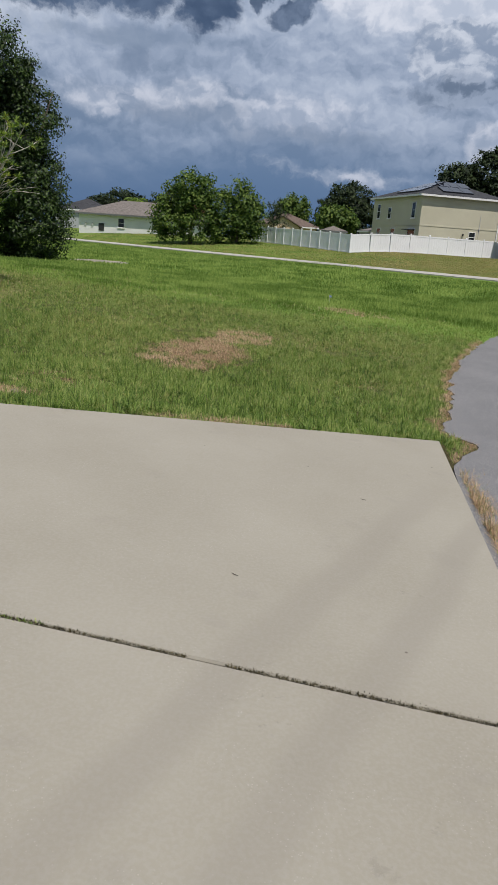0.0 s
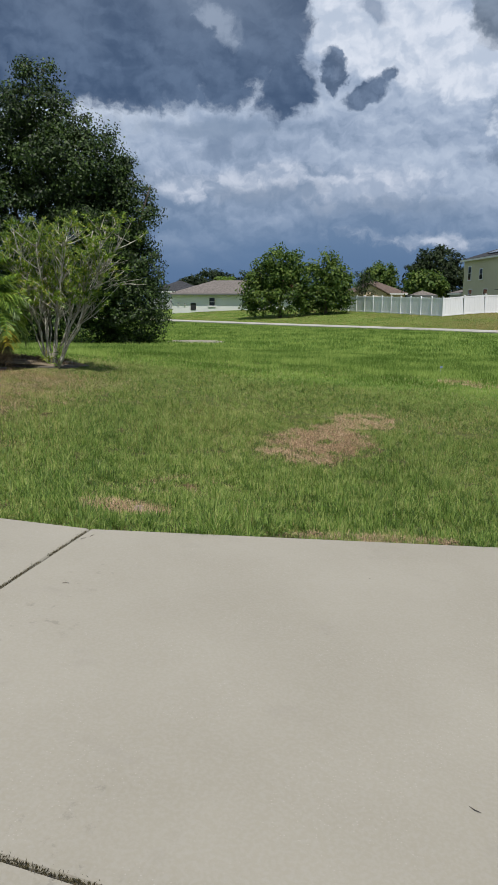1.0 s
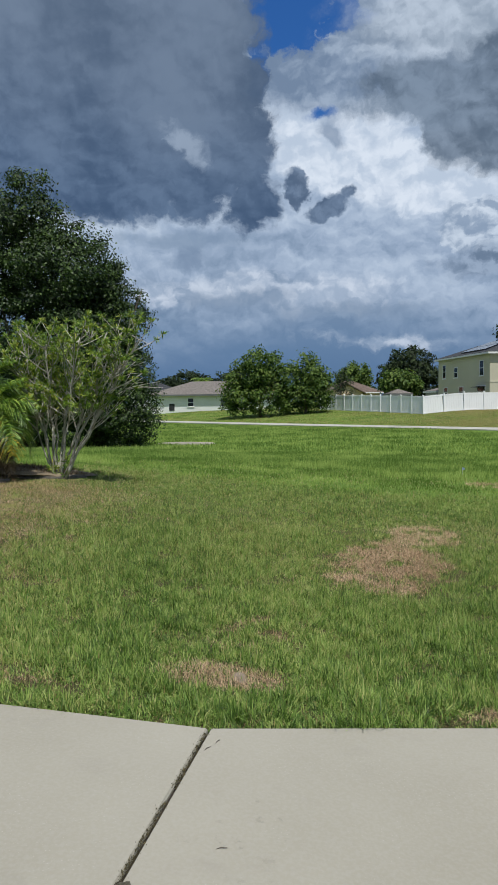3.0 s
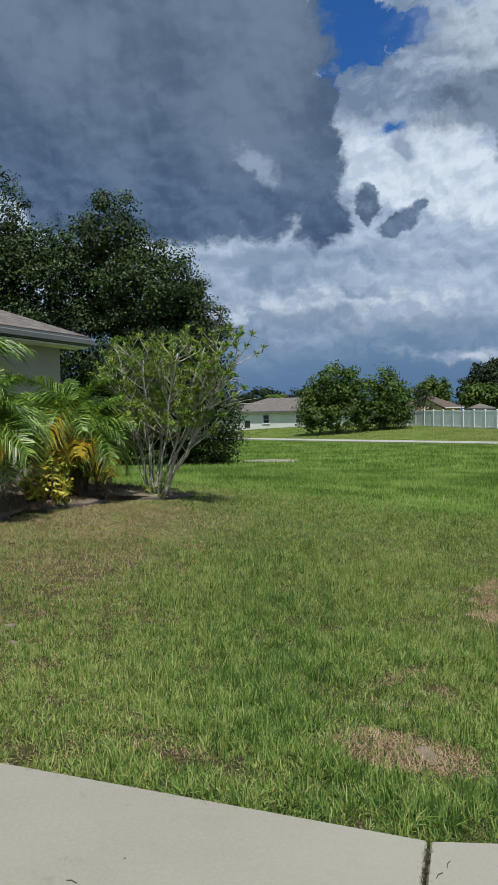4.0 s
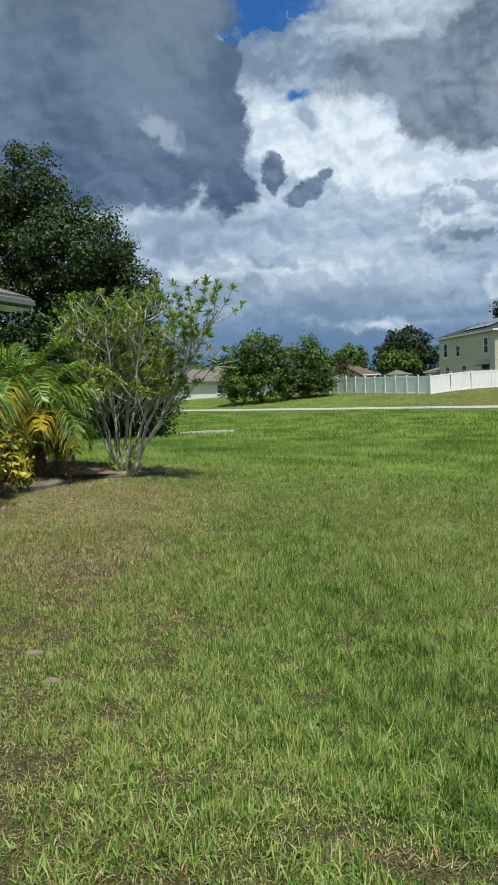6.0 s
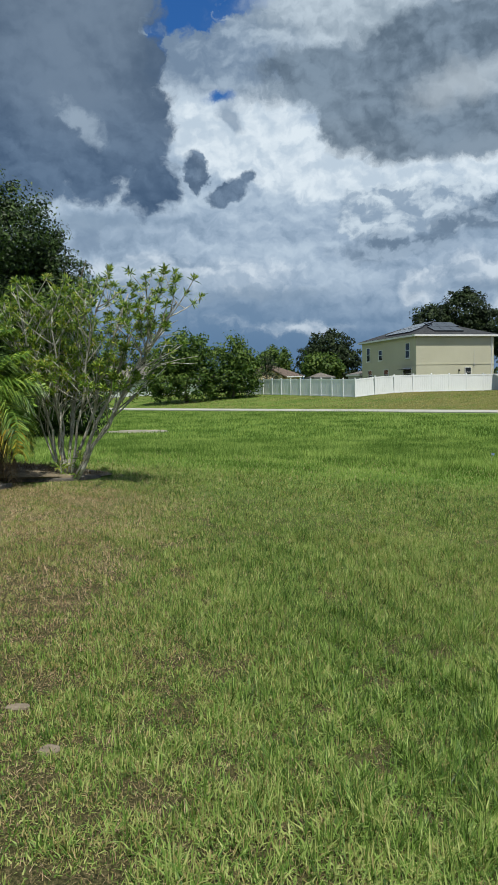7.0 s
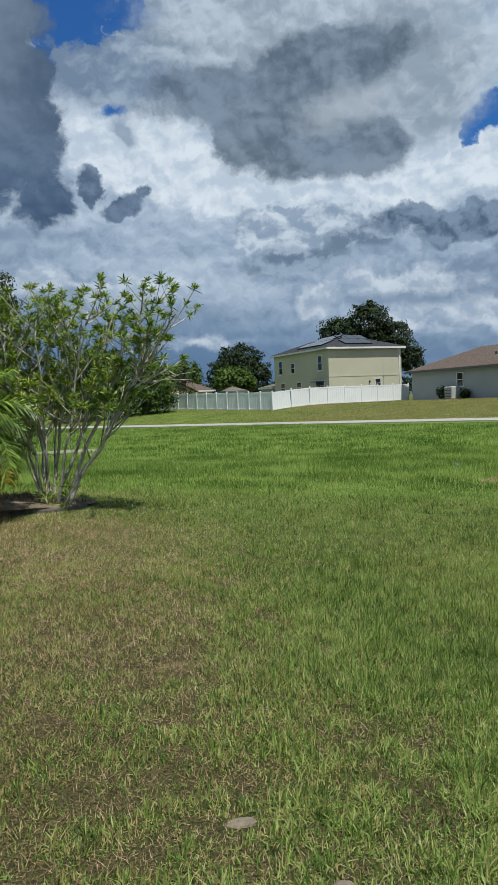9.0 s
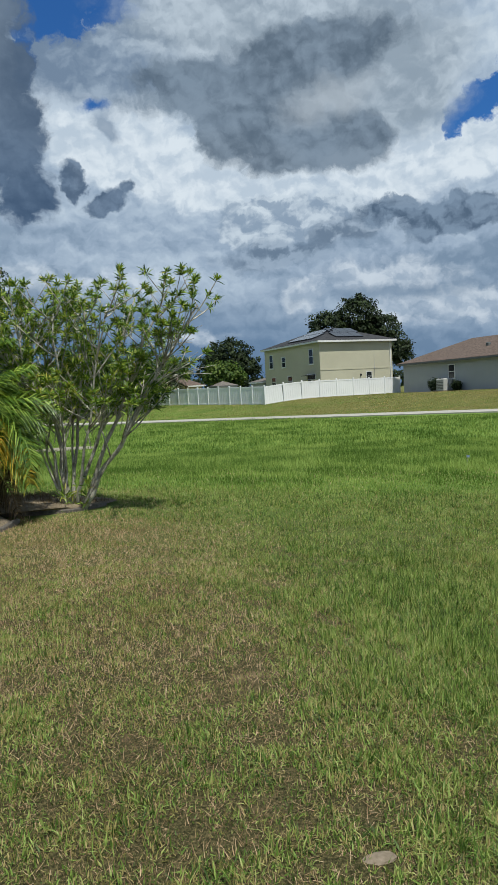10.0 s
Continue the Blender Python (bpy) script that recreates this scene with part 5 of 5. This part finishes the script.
CLUMP = surface("dried_mud", (0.035, 0.032, 0.02), (0.13, 0.115, 0.08), 20, 90, 1.0, 0.9, 0.01)
dirt_clump(-2.19, 3.95, 0.035, 0.10, 0.018)
dirt_clump(-2.17, 4.06, 0.04, 0.05, 0.022)
r2 = random.Random(9)
for x, y in ((-2.12, 5.18), (-2.15, 5.1), (-1.9, 4.4), (0.4, 3.3), (-3.4, 4.6), (-4.0, 4.75), (1.1, 4.8)):
    a = r2.uniform(0, 3.1)
    tw = tagged(new("twig", Shape().tube([(-0.022, 0, 0.003), (0.0, 0.004, 0.005), (0.025, -0.003, 0.003)], [0.0012, 0.002, 0.0012], 5).mesh("twig", BARK)), "dry brown twig lying on the concrete", "twig", "twigs on the drive")
    tw.matrix_world = pose(x, y, float(drive_z(x, y)), 0, 0, math.degrees(a))


# ---------------------------------------------------------------- grass
def bare(x, y):
    """How bare the lawn is, from 0 to 1: worn straw patches, thin turf by the house, and the verge of the road."""
    wob = 0.5 * (patchy(x, y, 1.7) - 0.5)
    e = lambda cx, cy, rx, ry, turn=0.0: np.hypot(((x - cx) * math.cos(turn) + (y - cy) * math.sin(turn)) / rx, ((y - cy) * math.cos(turn) - (x - cx) * math.sin(turn)) / ry)
    rough = np.clip(0.15 + 1.4 * patchy(x, y, 4.5), 0.3, 1.0)
    b = smooth(1.25, 0.4, e(-1.3, 10.6, 0.95, 1.6, -0.25) + 1.6 * wob) * rough * 0.88
    b = np.maximum(b, 0.7 * rough * smooth(1.2, 0.4, e(-0.95, 12.4, 0.75, 1.1, -0.2) + 1.6 * wob))
    b = np.maximum(b, np.maximum(rough, 0.8) * smooth(1.3, 0.6, e(-2.35, 6.33, 0.52, 0.42) + 1.0 * wob))
    b = np.maximum(b, 0.6 * rough * smooth(1.15, 0.6, e(-2.35, 7.5, 0.45, 0.8, -0.3) + 1.5 * wob))
    b = np.maximum(b, 0.7 * smooth(1.2, 0.5, e(-0.3, 6.25, 0.9, 0.22, 0.38) + 1.5 * wob))
    b = np.maximum(b, 0.6 * rough * smooth(1.1, 0.6, e(1.2, 19.5, 1.2, 0.9) + 1.5 * wob))
    thin = smooth(-3.8, -6.3, x + 0.25 * (y - 8)) * smooth(20, 10, y)
    b = np.maximum(b, np.clip(thin * (2.6 * patchy(x, y, 4.5, 2) - 1.1), 0, 0.26))
    b = np.maximum(b, np.clip(2.4 * patchy(x + 40, y, 1.4) - 1.6, 0, 0.65))
    verge = smooth(0.34, 0.04, road_edge(y) - x + 0.25 * (patchy(x, y, 3.0) - 0.5))
    return np.clip(np.maximum(b, 0.85 * verge), 0, 1)


def free(x, y):
    """True where grass may grow."""
    inside = (y > drive_edge(x) + 0.015) | (x > 1.96)
    ok = inside & (x < road_edge(y) - 0.02)
    rimx = np.where(y < 11.6, -8.85, np.where(y < 14.0, -8.6, -8.2))
    bed = (x < rimx + 0.12) & (x > -12) & (y > 8.6) & (y < 15.7)
    ole = np.hypot(x + 8.1, y - 15.2) < 0.75
    sand = np.hypot((x + 12.2) / 1.6, (y - 37.2) / 1.0) < 0.9
    return ok & ~bed & ~ole & ~sand & ~((x < -11.9) & (y < 18))


def blades(name, x, y, h, w, mat, label, curved, lean=0.35, lift=0.0):
    n = len(x)
    z = gz(x, y) + lift - 0.01
    base = np.stack([x, y, z], -1)
    a = rng.uniform(0, 2 * math.pi, n)
    side = np.stack([np.cos(a), np.sin(a), np.zeros(n)], -1) * (w / 2)[:, None]
    b = rng.uniform(0, 2 * math.pi, n)
    t = np.abs(rng.normal(0, lean, n))
    bend = np.stack([np.cos(b) * t, np.sin(b) * t, np.ones(n)], -1)
    bend /= np.linalg.norm(bend, axis=1, keepdims=True)
    tip = base + bend * h[:, None]
    if curved:
        mid = base + (bend * 0.65 + np.array([0, 0, 0.35])) * (h * 0.42)[:, None]
        tip[:, 2] -= 0.12 * h * t
        v = np.stack([base, mid - side, mid + side, tip], 1).reshape(-1, 3)
        i = np.arange(n) * 4
        f = np.concatenate([np.stack([i, i + 2, i + 1], -1), np.stack([i + 1, i + 2, i + 3], -1)])
    else:
        v = np.stack([base - side, base + side, tip], 1).reshape(-1, 3)
        i = np.arange(n) * 3
        f = np.stack([i, i + 1, i + 2], -1)
    return tagged(new(name, mesh(name, v, f, mat)), label, "grass", kind="stuff")


def scatter(count, x0, x1, y0, y1):
    x, y = rng.uniform(x0, x1, count), rng.uniform(y0, y1, count)
    return x, y


DRY = leafy("dry_standing_blade", [(0.2, (0.16, 0.150, 0.048)), (0.5, (0.30, 0.260, 0.100)), (0.8, (0.44, 0.37, 0.18))], 0.3, 0.3, 0.8, 0.1, 0.5)


def thin_turf(x, y):
    """Where the lawn is thin and yellowed: towards the house."""
    return smooth(-3.6, -6.4, x + 0.22 * (y - 8)) * smooth(19, 12, y)


def sow(name, x, y, h, w, curved, lean, mat, label):
    """Blades in two objects: the living, and the dry ones among them."""
    p = 0.09 + 0.12 * smooth(8.5, 12, y) + 0.42 * thin_turf(x, y) * (0.4 + 1.1 * patchy(x + 9, y, 2.1)) + 0.25 * np.clip(2.2 * patchy(x, y + 50, 0.6) - 1.1, 0, 1)
    dry = rng.random(len(x)) < p
    blades(name, x[~dry], y[~dry], h[~dry], w[~dry], mat, label, curved, lean)
    blades("dry_grass", x[dry], y[dry], h[dry] * 0.8, w[dry] * 0.85, DRY, "yellowed dry blades among the lawn grass", curved, lean * 1.3)


def blade_height(x, y, b):
    tuft = 0.30 + 0.4 * patchy(x, y, 0.9) + 0.8 * np.clip(2.6 * patchy(x + 30, y, 8.0, 3) - 0.75, 0, 1.3) + 0.75 * np.clip(2.4 * patchy(x + 70, y, 4.3, 2) - 1.0, 0, 1)
    return (0.032 + 0.080 * rng.random(len(x)) ** 1.3) * tuft * (1 - 0.6 * b) * (1 - 0.45 * thin_turf(x, y)) * (1 - 0.25 * smooth(9, 13, y))


def lawn():
    for count, y0, y1, curved, wide, even in ((820000, 5.05, 8.6, True, 1.0, 0.22), (640000, 8.6, 12.2, False, 1.25, 0.42)):
        x, y = scatter(count, -10.8, 3.6, y0, y1)
        seen = x > -7.2 - 0.62 * (y - 6)
        x, y = x[seen], y[seen]
        b = bare(x, y)
        k = free(x, y) & (rng.random(len(x)) > b * 0.95) & (rng.random(len(x)) < even + np.clip(2.6 * patchy(x + 30, y, 8.0, 3) - 0.45, 0, 1.2))
        x, y, b = x[k], y[k], b[k]
        h = blade_height(x, y, b)
        sow("lawn_grass", x, y, h, wide * rng.uniform(0.0036, 0.0082, len(x)), curved, 1.5, BLADE, "coarse green lawn grass with thin spots")
    # mown lawn farther out
    x, y = scatter(640000, -12.5, 5.5, 12.2, 18.0)
    b = bare(x, y)
    k = free(x, y) & (rng.random(len(x)) > b * 0.9) & (rng.random(len(x)) < 0.55 + np.clip(2.6 * patchy(x + 30, y, 5.0, 3) - 0.5, 0, 1)) & (y < 15.9 + 2.0 * patchy(x, y, 0.4) + 0.5 * rng.normal(size=len(x)))
    x, y, b = x[k], y[k], b[k]
    h = blade_height(x, y, b)
    sow("lawn_grass", x, y, h, rng.uniform(0.006, 0.012, len(x)), False, 1.7, BLADE, "mown lawn grass beyond the drive")
    # rank grass of the swale, and the field beyond
    for count, x0, x1, y0, y1, w0, w1, h0, h1 in ((250000, -17, 9.5, 15.4, 30, 0.012, 0.022, 0.07, 0.13), (330000, -36, 24, 29.5, 82, 0.024, 0.048, 0.09, 0.14)):
        x, y = scatter(count, x0, x1, y0, y1)
        b = bare(x, y)
        k = free(x, y) & (np.abs(x + 3) < 0.42 * y + 6) & (y < 57.4 - 0.72 * x + 1.6 * np.exp(-((x + 2) / 7.0) ** 2)) & (y > 15.9 + 2.0 * patchy(x, y, 0.4) + 0.5 * rng.normal(size=len(x))) & (rng.random(len(x)) > b)
        x, y = x[k], y[k]
        h = (h0 + h1 * rng.random(len(x))) * (0.3 + 0.7 * patchy(x, y, 0.22) + 0.6 * patchy(x, y, 1.3, 2)) * (0.48 + 0.52 * smooth(16.5, 23, y)) * np.maximum(smooth(0, 5, 58.2 - 0.72 * x - y), np.exp(-((x + 2) / 7.0) ** 2))
        blades("field_grass", x, y, h, rng.uniform(w0, w1, len(x)), BLADE_FAR, "taller bright green field grass", False, 0.6)
    # dry straw lying in the bare patches and along the edges
    x, y = scatter(1700000, -9, 4.2, 5.0, 21)
    b = bare(x, y)
    k = free(x, y) & (rng.random(len(x)) < np.where(b > 0.5, 0.9 * b, 0.05 + 0.24 * thin_turf(x, y)) * np.where(y < 14, 1.0, 0.5))
    x, y = x[k], y[k]
    blades("straw", x, y, (0.018 + 0.035 * rng.random(len(x))) * (1 + 0.05 * (y - 6)) * (1 + 0.5 * b[k]), rng.uniform(0.0014, 0.003, len(x)) * (1 + 0.12 * (y - 6)) * (1 + 0.7 * b[k]), STRAW, "tan dry straw lying in worn patches", False, 3.5, 0.012)
    # dry tufts on the road along the side of the drive
    y = np.concatenate([rng.normal(c, w, k) for c, w, k in ((5.25, 0.16, 900), (4.75, 0.10, 420), (4.25, 0.22, 900), (5.75, 0.18, 260), (3.5, 0.4, 500))])
    x = 1.97 + np.abs(rng.normal(0, 0.07, len(y)))
    blades("straw", x, y, 0.03 + 0.07 * rng.random(len(x)), rng.uniform(0.003, 0.006, len(x)), STRAW, "dry straw tufts at the side of the drive", False, 3.0, 0.03)
    k = rng.random(len(x)) < 0.35
    blades("lawn_grass", x[k], y[k], 0.03 + 0.05 * rng.random(k.sum()), rng.uniform(0.003, 0.006, k.sum()), BLADE, "stray grass tufts at the side of the drive", False, 1.5, 0.02)
    # dirt and weeds in the slab joints
    along = rng.uniform(-2.2, 1.85, 5200)
    keep = patchy(along * 2, along * 0, 1.3) > 0.12
    x, y = along[keep], 2.52 + rng.normal(0, 0.010, keep.sum())
    yy = rng.uniform(1.0, 5.25, 3800)
    kk = patchy(yy * 2, yy * 0 + 4, 1.3) > 0.36
    x, y = np.concatenate([x, -2.2 + rng.normal(0, 0.010, kk.sum())]), np.concatenate([y, yy[kk]])
    blades("joint_weeds", x, y, 0.005 + 0.010 * rng.random(len(x)), rng.uniform(0.003, 0.008, len(x)), JOINT_WEED, "dry brown weeds in the driveway joints", False, 1.2, 0.045)
    x = rng.uniform(-0.75, -0.3, 160)
    blades("joint_weeds", x, 2.52 + rng.normal(0, 0.012, 160), 0.008 + 0.014 * rng.random(160), rng.uniform(0.005, 0.010, 160), BLADE, "small green weeds in a driveway joint", False, 1.2, 0.045)


def litter():
    """Dead leaves and straw on the planting beds."""
    x, y = rng.uniform(-11.8, -7.4, 60000), rng.uniform(8.7, 15.8, 60000)
    rim = np.where(y < 11.6, -8.85, np.where(y < 14.0, -8.65, -8.85 + 1.3 * (y - 14.0)))
    k = (x < rim) & ((y < 15.2) | (x < -8.0))
    x, y = x[k], y[k]
    blades("leaf_litter", x, y, 0.03 + 0.09 * rng.random(len(x)), rng.uniform(0.006, 0.016, len(x)), DEAD_LEAF, "dead brown leaves and straw on the bed", False, 4.0, 0.09)
    # mown grass on the bank behind the path
    x, y = scatter(260000, -34, 26, 52, 98)
    behind = (y - 59.8 + 0.72 * x) / 1.23
    k = (behind > 0.6) & (behind < 20) & (np.abs(x + 3) < 0.42 * y)
    x, y = x[k], y[k]
    dry = rng.random(len(x)) < np.clip(0.25 + 0.5 * smooth(-12, 6, x) + 1.3 * (patchy(x * 0.35, y, 0.5) - 0.5), 0, 0.92)
    for k, mat, label in ((~dry, BLADE_FAR, "mown green grass on the bank"), (dry, DRY, "dry yellowed grass on the bank")):
        blades("bank_grass", x[k], y[k], 0.05 + 0.07 * rng.random(k.sum()), rng.uniform(0.03, 0.06, k.sum()), mat, label, False, 1.0)


litter()
JOINT_WEED = leafy("joint_weed", [(0.2, (0.02, 0.018, 0.010)), (0.6, (0.055, 0.048, 0.025)), (0.9, (0.13, 0.11, 0.06))], 0.3, 0.1, 0.9, 0.1)
lawn()
